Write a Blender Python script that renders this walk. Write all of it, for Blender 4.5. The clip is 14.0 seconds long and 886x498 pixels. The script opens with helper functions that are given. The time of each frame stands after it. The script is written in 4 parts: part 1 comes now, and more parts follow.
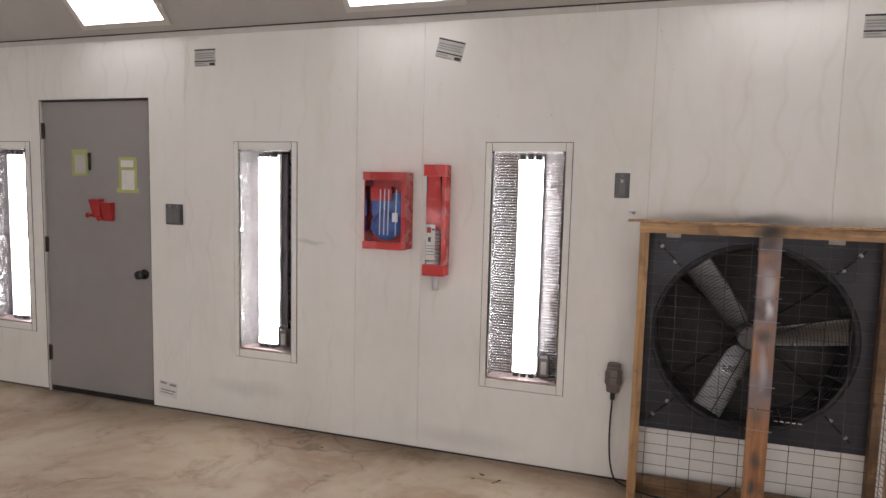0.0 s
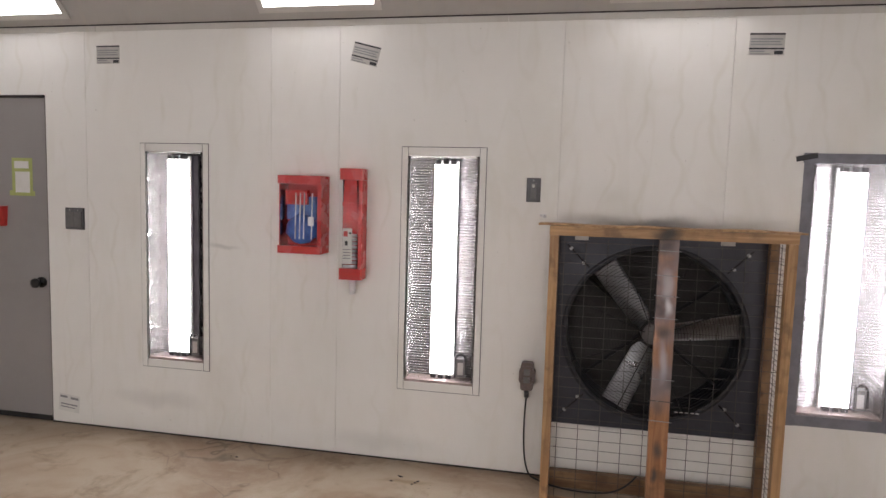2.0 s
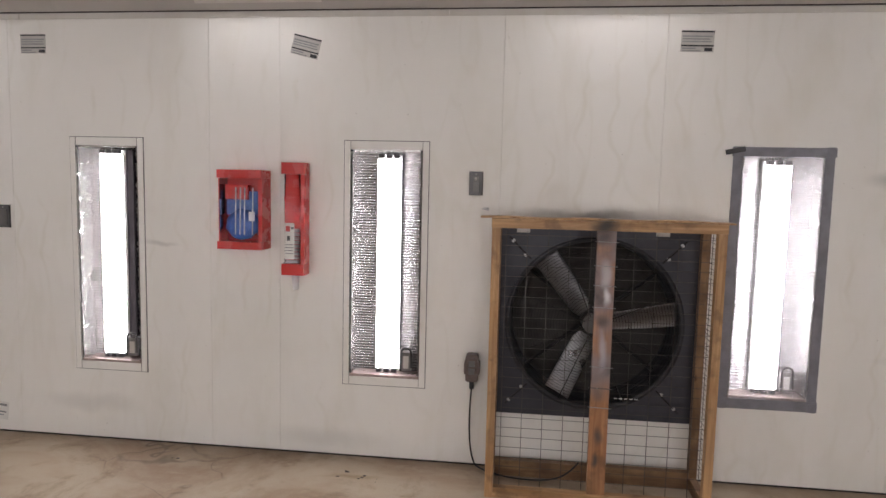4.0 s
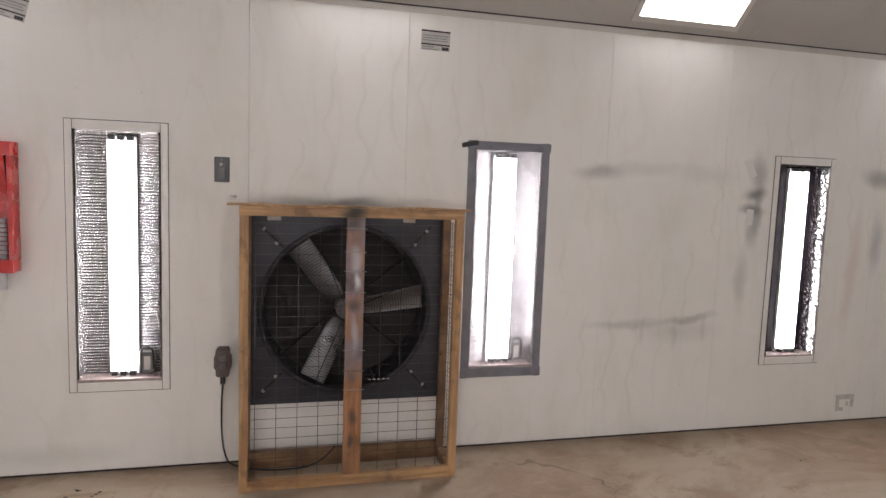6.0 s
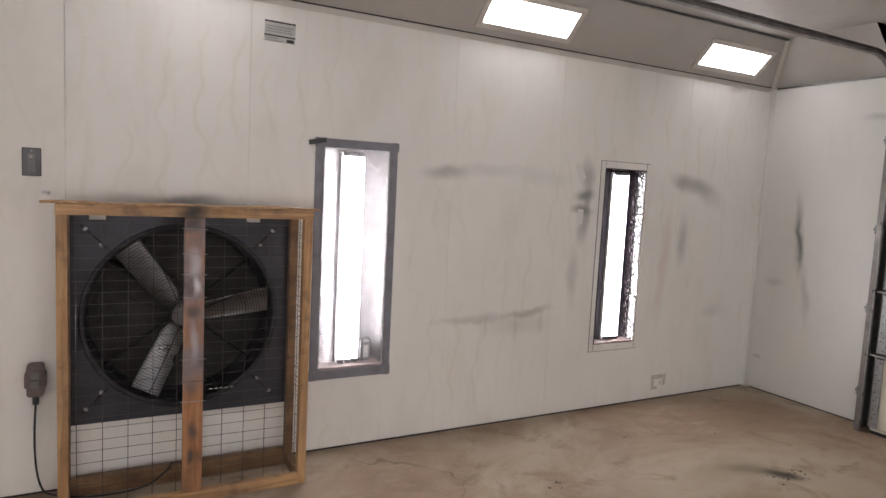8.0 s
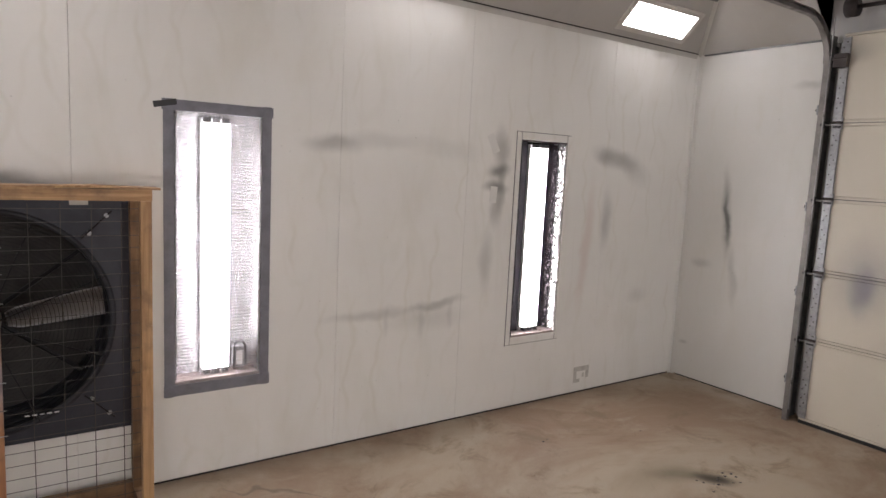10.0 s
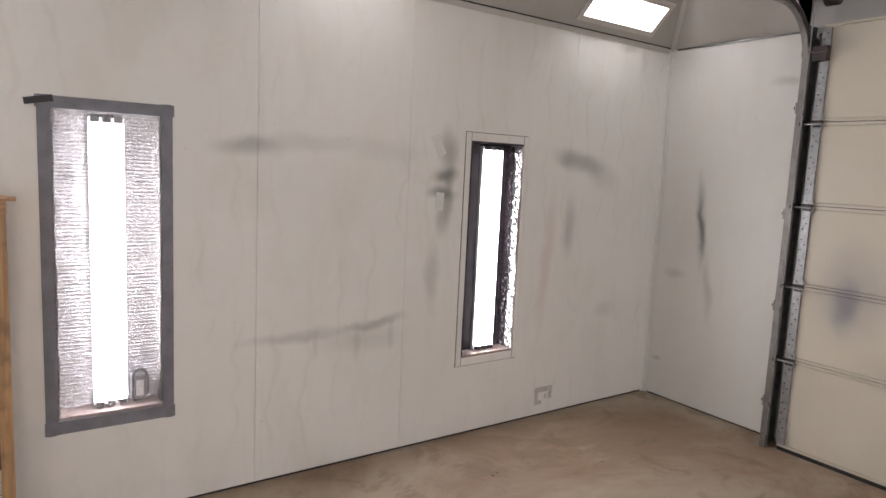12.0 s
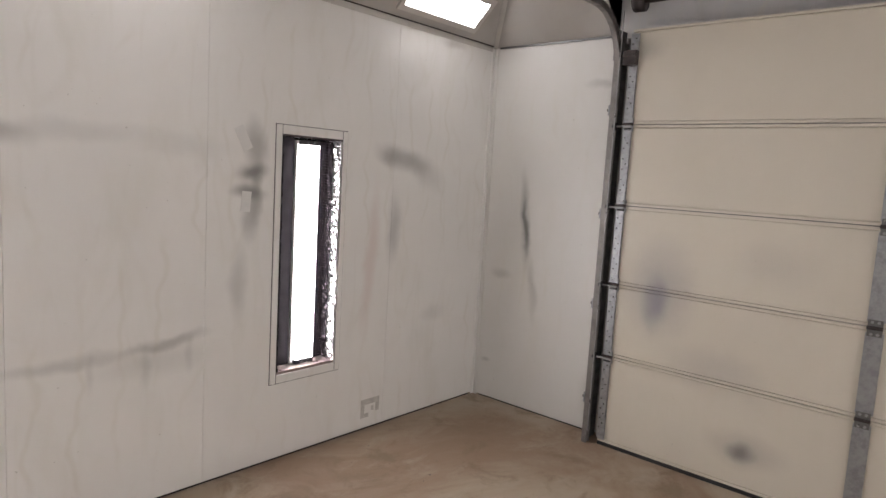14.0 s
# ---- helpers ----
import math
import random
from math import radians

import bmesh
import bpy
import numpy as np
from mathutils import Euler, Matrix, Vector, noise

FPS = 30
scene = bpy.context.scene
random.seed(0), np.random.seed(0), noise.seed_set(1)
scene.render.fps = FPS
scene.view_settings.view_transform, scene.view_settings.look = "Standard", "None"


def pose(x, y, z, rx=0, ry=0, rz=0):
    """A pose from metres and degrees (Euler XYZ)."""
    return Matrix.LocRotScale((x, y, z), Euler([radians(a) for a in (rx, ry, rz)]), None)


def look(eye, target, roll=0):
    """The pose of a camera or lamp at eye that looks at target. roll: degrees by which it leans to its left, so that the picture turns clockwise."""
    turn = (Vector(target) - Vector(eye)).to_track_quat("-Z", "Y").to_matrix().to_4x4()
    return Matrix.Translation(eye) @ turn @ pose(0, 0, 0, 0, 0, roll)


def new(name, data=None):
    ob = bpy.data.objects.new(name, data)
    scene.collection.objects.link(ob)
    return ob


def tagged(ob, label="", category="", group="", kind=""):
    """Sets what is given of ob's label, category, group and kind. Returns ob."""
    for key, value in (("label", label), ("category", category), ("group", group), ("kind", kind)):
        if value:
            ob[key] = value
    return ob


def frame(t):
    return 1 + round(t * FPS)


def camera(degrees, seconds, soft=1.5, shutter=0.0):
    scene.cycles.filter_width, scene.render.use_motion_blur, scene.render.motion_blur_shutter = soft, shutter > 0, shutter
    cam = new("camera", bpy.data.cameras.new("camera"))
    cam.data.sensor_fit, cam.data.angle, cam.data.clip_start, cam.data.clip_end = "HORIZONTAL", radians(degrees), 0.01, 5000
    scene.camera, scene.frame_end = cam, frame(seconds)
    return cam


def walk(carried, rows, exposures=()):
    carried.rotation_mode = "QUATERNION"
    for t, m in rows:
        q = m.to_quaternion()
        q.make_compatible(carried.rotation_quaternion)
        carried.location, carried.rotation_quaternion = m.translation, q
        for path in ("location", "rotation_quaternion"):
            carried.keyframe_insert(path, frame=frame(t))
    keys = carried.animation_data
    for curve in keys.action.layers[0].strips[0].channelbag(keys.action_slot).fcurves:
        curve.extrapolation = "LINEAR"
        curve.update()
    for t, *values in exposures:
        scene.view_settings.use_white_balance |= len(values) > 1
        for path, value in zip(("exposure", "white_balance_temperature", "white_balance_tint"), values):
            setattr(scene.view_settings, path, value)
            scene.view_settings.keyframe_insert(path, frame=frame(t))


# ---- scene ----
cam = camera(69.3, 14.0)
PATH = [
    (0, (0.422, 0.131, 1.533), (-0.2, 2.022, 1.339), 1.4),
    (0.5, (0.431, 0.128, 1.529), (-0.125, 2.04, 1.336), 1.5),
    (1, (0.44, 0.128, 1.537), (-0.026, 2.064, 1.346), 1.7),
    (1.5, (0.444, 0.116, 1.537), (0.024, 2.063, 1.356), 1.6),
    (2, (0.457, 0.109, 1.538), (0.069, 2.063, 1.36), 1.6),
    (4.5, (0.492, 0.101, 1.53), (0.369, 2.088, 1.34), 1.4),
    (5, (0.499, 0.084, 1.523), (0.54, 2.076, 1.339), 1.6),
    (5.5, (0.537, 0.07, 1.508), (0.796, 2.045, 1.33), 1.7),
    (6, (0.552, 0.072, 1.518), (1.041, 2.001, 1.321), 2.0),
    (6.5, (0.552, 0.074, 1.51), (1.125, 1.981, 1.318), 2.3),
    (7, (0.536, 0.093, 1.528), (1.199, 1.97, 1.33), 2.6),
    (7.5, (0.527, 0.105, 1.546), (1.322, 1.929, 1.347), 2.9),
    (8, (0.52, 0.11, 1.543), (1.466, 1.861, 1.349), 2.9),
    (8.2, (0.564, 0.127, 1.542), (1.527, 1.869, 1.349), 2.9),
    (10.5, (1.143, 0.555, 1.531), (2.282, 2.178, 1.272), 2.8),
    (11, (1.336, 0.588, 1.549), (2.453, 2.228, 1.296), 3.2),
    (11.5, (1.417, 0.63, 1.555), (2.531, 2.271, 1.302), 2.8),
    (12, (1.436, 0.621, 1.563), (2.568, 2.251, 1.316), 2.7),
    (12.5, (1.446, 0.608, 1.566), (2.602, 2.222, 1.324), 2.6),
    (13, (1.484, 0.597, 1.57), (2.679, 2.182, 1.326), 2.6),
    (13.5, (1.548, 0.625, 1.564), (2.826, 2.144, 1.32), 2.7),
    (14, (1.712, 0.745, 1.567), (3.207, 2.054, 1.34), 3.4),
]
walk(cam, [(t, look(eye, target, roll)) for t, eye, target, roll in PATH], [(0.0, 0.33), (8.0, 0.33), (10.5, 0.38), (14.0, 0.40)])

world = bpy.data.worlds.new("world")
scene.world = world
world.use_nodes = True
world.node_tree.nodes["Background"].inputs[0].default_value = (0.5, 0.55, 0.6, 1)
world.node_tree.nodes["Background"].inputs[1].default_value = 0.02
LAMP_CEILING, LAMP_WALL = 8.5, 19.0
LIGHT_COLOUR = (1.0, 0.955, 0.985, 1)

# ---------------------------------------------------------------- plan
NORTH, EAST, SOUTH, WEST = 3.54, 5.33, -1.24, -6.4
TOP = 2.46                      # top of the side walls
RISE = 0.30                     # the sloped strip runs 45 degrees up to the flat ceiling
FLAT = TOP + RISE
MID = (NORTH + SOUTH) / 2
WIN_Z = (0.47, 1.73)
WINDOWS = [(-4.19, -3.81), (-2.045, -1.67), (-0.43, -0.035), (1.60, 2.00), (3.62, 4.01)]
DOOR = (-3.67, -2.735, 2.055)
FAN = (0.895, 0.835, 0.445)     # x, z, radius of the fan's opening


# ---------------------------------------------------------------- materials
def nodes_of(name):
    m = bpy.data.materials.new(name)
    m.use_nodes = True
    t = m.node_tree
    return m, t, t.nodes["Principled BSDF"]


def link(t, a, b):
    t.links.new(a, b)


def math_node(t, op, a, b=None, clamp=False):
    n = t.nodes.new("ShaderNodeMath")
    n.operation, n.use_clamp = op, clamp
    for i, v in enumerate((a, b)):
        if v is None:
            continue
        if isinstance(v, (int, float)):
            n.inputs[i].default_value = v
        else:
            link(t, v, n.inputs[i])
    return n.outputs[0]


def noise_node(t, vec, scale, detail=4.0, rough=0.55, distort=0.0):
    n = t.nodes.new("ShaderNodeTexNoise")
    n.inputs["Scale"].default_value, n.inputs["Detail"].default_value = scale, detail
    n.inputs["Roughness"].default_value, n.inputs["Distortion"].default_value = rough, distort
    link(t, vec, n.inputs["Vector"])
    return n.outputs["Fac"]


def ramp(t, fac, lo, hi, a=0.0, b=1.0, smooth=True):
    n = t.nodes.new("ShaderNodeMapRange")
    n.interpolation_type = "SMOOTHSTEP" if smooth else "LINEAR"
    n.inputs["From Min"].default_value, n.inputs["From Max"].default_value = lo, hi
    n.inputs["To Min"].default_value, n.inputs["To Max"].default_value = a, b
    link(t, fac, n.inputs["Value"])
    return n.outputs["Result"]


def mix(t, fac, a, b, mode="MIX"):
    n = t.nodes.new("ShaderNodeMix")
    n.data_type, n.blend_type = "RGBA", mode
    for i, v in ((0, fac), (6, a), (7, b)):
        if isinstance(v, (int, float)):
            n.inputs[i].default_value = v
        elif isinstance(v, tuple):
            n.inputs[i].default_value = (*v, 1) if len(v) == 3 else v
        else:
            link(t, v, n.inputs[i])
    return n.outputs[2]


def bump(t, bsdf, height, strength, distance=0.002):
    n = t.nodes.new("ShaderNodeBump")
    n.inputs["Strength"].default_value, n.inputs["Distance"].default_value = strength, distance
    link(t, height, n.inputs["Height"])
    link(t, n.outputs["Normal"], bsdf.inputs["Normal"])


def place(t, scale=(1, 1, 1), where="Object", shift=True):
    """Coordinates at real size, moved apart for each object."""
    if where == "world":
        out = t.nodes.new("ShaderNodeNewGeometry").outputs["Position"]
    else:
        out = t.nodes.new("ShaderNodeTexCoord").outputs["Object"]
    m = t.nodes.new("ShaderNodeMapping")
    m.inputs["Scale"].default_value = scale
    link(t, out, m.inputs["Vector"])
    if shift and where != "world":
        info = t.nodes.new("ShaderNodeObjectInfo")
        link(t, math_node(t, "MULTIPLY", info.outputs["Random"], 37.0), m.inputs["Location"])
    return m.outputs["Vector"]


def spots(t, colour, rows, axes, vec):
    """Marks of overspray: rows of centre a, b, half sizes, lean in degrees, strength, colour."""
    warp = t.nodes.new("ShaderNodeTexNoise")
    warp.inputs["Scale"].default_value, warp.inputs["Detail"].default_value = 5.0, 3.0
    link(t, vec, warp.inputs["Vector"])
    moved = t.nodes.new("ShaderNodeVectorMath")
    moved.operation = "MULTIPLY_ADD"
    link(t, warp.outputs["Color"], moved.inputs[0])
    moved.inputs[1].default_value = (0.09, 0.09, 0.09)
    link(t, vec, moved.inputs[2])
    sep = t.nodes.new("ShaderNodeSeparateXYZ")
    link(t, moved.outputs[0], sep.inputs[0])
    flat = t.nodes.new("ShaderNodeCombineXYZ")
    link(t, sep.outputs[axes[0]], flat.inputs[0])
    link(t, sep.outputs[axes[1]], flat.inputs[1])
    for a, b, sa, sb, lean, strength, tint in rows:
        m = t.nodes.new("ShaderNodeMapping")
        m.vector_type = "TEXTURE"
        m.inputs["Location"].default_value = (a + 0.045, b + 0.045, 0)
        m.inputs["Rotation"].default_value = (0, 0, radians(lean))
        m.inputs["Scale"].default_value = (sa, sb, 1)
        link(t, flat.outputs[0], m.inputs["Vector"])
        ln = t.nodes.new("ShaderNodeVectorMath")
        ln.operation = "LENGTH"
        link(t, m.outputs[0], ln.inputs[0])
        colour = mix(t, ramp(t, ln.outputs["Value"], 1.0, 0.1, 0.0, strength), colour, tint)
    return colour


def simple(name, colour, rough=0.5, metal=0.0, vary=0.18, scale=9.0, fine=120.0, relief=0.15, dirt=None, coat=0.0):
    m, t, b = nodes_of(name)
    v = place(t)
    big = noise_node(t, v, scale, 5.0, 0.6)
    small = noise_node(t, v, fine, 3.0)
    dark = dirt or tuple(c * (1 - 1.6 * vary) for c in colour)
    c = mix(t, ramp(t, big, 0.38, 0.72, 0.0, 0.8), colour, dark)
    c = mix(t, ramp(t, small, 0.3, 0.7, 0.0, vary), c, tuple(x * 0.6 for x in colour))
    link(t, c, b.inputs["Base Color"])
    link(t, ramp(t, big, 0.3, 0.7, max(rough - 0.1, 0.03), min(rough + 0.12, 1.0)), b.inputs["Roughness"])
    b.inputs["Metallic"].default_value = metal
    b.inputs["Coat Weight"].default_value = coat
    bump(t, b, small, relief, 0.001)
    return m


def glow(name, colour, strength):
    m, t, b = nodes_of(name)
    b.inputs["Base Color"].default_value = (0.8, 0.8, 0.8, 1)
    b.inputs["Emission Color"].default_value = colour
    b.inputs["Emission Strength"].default_value = strength
    return m


def clear(name, tint=(0.95, 0.95, 0.95), rough=0.05, haze=0.0):
    m, t, b = nodes_of(name)
    b.inputs["Base Color"].default_value = (*tint, 1)
    b.inputs["Roughness"].default_value = rough
    b.inputs["Transmission Weight"].default_value = 1.0 - haze
    b.inputs["IOR"].default_value = 1.12
    v = place(t)
    bump(t, b, noise_node(t, v, 14.0, 4.0, 0.6, 1.0), 0.08, 0.004)
    return m


def thin_film(name):
    """Stretched clear sheet: mostly see-through, a little milky, with a faint gloss."""
    m, t, b = nodes_of(name)
    out = t.nodes["Material Output"]
    see = t.nodes.new("ShaderNodeBsdfTransparent")
    see.inputs[0].default_value = (0.97, 0.965, 0.98, 1)
    b.inputs["Base Color"].default_value = (0.8, 0.8, 0.82, 1)
    b.inputs["Roughness"].default_value = 0.12
    milky = t.nodes.new("ShaderNodeMixShader")
    link(t, ramp(t, noise_node(t, place(t), 3.0, 3.0), 0.3, 0.7, 0.10, 0.18), milky.inputs[0])
    link(t, see.outputs[0], milky.inputs[1])
    link(t, b.outputs[0], milky.inputs[2])
    link(t, milky.outputs[0], out.inputs["Surface"])
    return m


DUST, SMOKE, SOOT = (0.27, 0.25, 0.23), (0.16, 0.16, 0.15), (0.05, 0.05, 0.05)
WALL_MARKS = [
    (2.37, 1.625, 0.20, 0.07, 0, 0.42, SMOKE), (2.62, 1.66, 0.55, 0.06, 2, 0.16, SMOKE), (3.10, 1.63, 0.35, 0.07, 0, 0.10, SMOKE),
    (3.47, 1.66, 0.09, 0.17, 0, 0.50, SMOKE), (3.45, 1.53, 0.12, 0.07, 4, 0.68, SOOT), (3.44, 1.43, 0.13, 0.06, -6, 0.62, SOOT), (3.48, 1.42, 0.05, 0.24, 0, 0.50, SMOKE),
    (3.45, 1.30, 0.06, 0.16, 0, 0.38, SMOKE), (3.40, 0.98, 0.07, 0.25, 0, 0.28, SMOKE),
    (4.50, 1.645, 0.30, 0.10, -10, 0.50, SMOKE), (4.70, 1.58, 0.24, 0.13, -20, 0.24, SMOKE), (4.37, 1.66, 0.12, 0.07, 0, 0.3, SMOKE),
    (4.44, 1.22, 0.085, 0.27, -4, 0.36, (0.12, 0.12, 0.13)), (4.26, 1.05, 0.07, 0.60, -4, 0.22, (0.48, 0.22, 0.17)),
    (2.62, 0.715, 0.40, 0.045, 3, 0.30, SMOKE), (3.05, 0.745, 0.26, 0.035, 4, 0.42, SMOKE), (2.98, 0.67, 0.40, 0.11, 0, 0.16, SMOKE), (2.72, 0.66, 0.03, 0.12, 3, 0.16, SMOKE), (2.95, 0.64, 0.035, 0.15, -3, 0.18, SMOKE), (3.15, 0.67, 0.03, 0.12, 0, 0.16, SMOKE),
    (4.83, 0.66, 0.16, 0.08, 0, 0.16, SMOKE), (0.84, 1.40, 0.55, 0.065, 0, 0.42, (0.14, 0.13, 0.12)), (0.90, 1.40, 0.26, 0.05, 0, 0.40, SOOT),
    (-1.55, 1.18, 0.14, 0.02, 0, 0.28, SMOKE), (-2.0, 0.22, 0.4, 0.08, 0, 0.18, SMOKE), (-0.55, 0.10, 0.5, 0.09, 0, 0.18, SMOKE),
    (0.3, 0.55, 0.14, 0.35, 0, 0.15, SMOKE), (-1.80, 2.45, 0.08, 0.03, 0, 0.5, (0.2, 0.13, 0.08)), (-2.30, 2.45, 0.3, 0.04, 0, 0.25, (0.25, 0.17, 0.1)),
    (4.9, 2.40, 0.16, 0.04, 0, 0.30, (0.22, 0.17, 0.12)), (-0.9, 0.75, 0.3, 0.5, 0, 0.07, (0.35, 0.33, 0.24)),
]
EAST_MARKS = [
    (3.19, 1.30, 0.055, 0.42, -5, 0.62, SMOKE), (3.185, 1.25, 0.03, 0.26, -5, 0.6, SOOT), (3.10, 0.85, 0.05, 0.30, -7, 0.30, SMOKE),
    (3.36, 0.92, 0.12, 0.05, 0, 0.28, SMOKE), (2.70, 2.18, 0.15, 0.04, 0, 0.30, SMOKE), (2.62, 0.25, 0.10, 0.20, 0, 0.18, DUST),
    (3.45, 0.28, 0.05, 0.03, 0, 0.3, SMOKE),
]
DOOR_MARKS = [
    (2.19, 0.92, 0.10, 0.22, 0, 0.60, (0.09, 0.10, 0.15)), (2.17, 1.00, 0.26, 0.36, 0, 0.40, (0.16, 0.16, 0.20)),
    (1.85, 0.62, 0.35, 0.16, 0, 0.26, (0.25, 0.23, 0.24)), (1.66, 0.22, 0.10, 0.07, 0, 0.72, (0.06, 0.06, 0.06)),
    (1.64, 0.23, 0.26, 0.13, 0, 0.36, (0.2, 0.19, 0.19)), (1.60, 1.22, 0.30, 0.16, 0, 0.18, (0.25, 0.24, 0.24)), (2.40, 2.35, 0.2, 0.1, 0, 0.3, SMOKE),
]


def painted(name, base, marks, axes, stain=(0.52, 0.48, 0.36), amount=0.30, rough=0.42):
    """White booth paint: yellowed runs, soot and overspray marks, faint orange peel."""
    m, t, b = nodes_of(name)
    v = place(t, where="world")
    tall = place(t, (2.4, 2.4, 0.9), where="world")
    runs = noise_node(t, tall, 1.5, 4.0, 0.55, 0.4)
    cloud = noise_node(t, v, 0.9, 4.0, 0.6)
    peel = noise_node(t, v, 160.0, 2.0)
    c = mix(t, ramp(t, cloud, 0.35, 0.7, 0.0, 0.30), base, tuple(x * 0.86 for x in base))
    c = mix(t, ramp(t, runs, 0.50, 0.76, 0.0, amount * 0.55), c, stain)
    # thin wavering edges of dried runs
    wob = noise_node(t, place(t, (4.4, 4.4, 1.1), where="world"), 1.5, 1.2, 0.5, 0.15)
    edge = math_node(t, "ABSOLUTE", math_node(t, "SUBTRACT", wob, 0.52))
    some = ramp(t, noise_node(t, v, 1.3, 3.0), 0.42, 0.6)
    c = mix(t, math_node(t, "MULTIPLY", some, ramp(t, edge, 0.050, 0.002, 0.0, amount * 0.24)), c, (0.50, 0.46, 0.34))
    # wavering curtains of paint a hand's breadth apart
    sway = noise_node(t, place(t, (2.2, 2.2, 4.2), where="world"), 1.0, 1.5, 0.5)
    along = t.nodes.new("ShaderNodeSeparateXYZ")
    link(t, v, along.inputs[0])
    swung = math_node(t, "ADD", along.outputs[axes[0]], math_node(t, "MULTIPLY", sway, 0.22))
    near = math_node(t, "PINGPONG", math_node(t, "ADD", swung, 20.0), 0.085)
    faint = ramp(t, noise_node(t, v, 2.1, 3.0), 0.44, 0.66)
    c = mix(t, math_node(t, "MULTIPLY", faint, ramp(t, near, 0.020, 0.001, 0.0, amount * 0.55)), c, (0.53, 0.49, 0.37))
    speck = noise_node(t, v, 46.0, 2.0, 0.5)
    c = mix(t, ramp(t, speck, 0.74, 0.80, 0.0, 0.35), c, (0.2, 0.17, 0.13))
    c = spots(t, c, marks, axes, v)
    link(t, c, b.inputs["Base Color"])
    link(t, ramp(t, runs, 0.3, 0.7, rough - 0.08, rough + 0.18), b.inputs["Roughness"])
    bump(t, b, math_node(t, "ADD", math_node(t, "MULTIPLY", peel, 0.25), math_node(t, "MULTIPLY", cloud, 2.0)), 0.25, 0.003)
    return m


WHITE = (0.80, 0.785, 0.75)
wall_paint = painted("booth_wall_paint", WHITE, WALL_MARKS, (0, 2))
# end wall base set below WHITE to offset the bright lamp beside it
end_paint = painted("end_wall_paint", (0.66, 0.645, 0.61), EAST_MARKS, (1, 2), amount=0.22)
plain_paint = painted("plain_wall_paint", WHITE, [], (0, 2))
door_cream = painted("overhead_door_paint", (0.56, 0.515, 0.43), DOOR_MARKS, (1, 2), (0.50, 0.46, 0.37), 0.22, 0.38)
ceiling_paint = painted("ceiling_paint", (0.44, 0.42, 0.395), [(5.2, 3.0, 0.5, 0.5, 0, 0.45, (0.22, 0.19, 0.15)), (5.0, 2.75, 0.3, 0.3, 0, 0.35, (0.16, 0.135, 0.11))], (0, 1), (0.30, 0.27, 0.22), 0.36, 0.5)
trim_paint = painted("trim_paint", (0.58, 0.56, 0.52), [], (0, 2), (0.36, 0.31, 0.24), 0.5, 0.4)
galvanised_panel = painted("grey_header_paint", (0.46, 0.455, 0.45), [], (1, 2), (0.2, 0.19, 0.17), 0.6, 0.45)


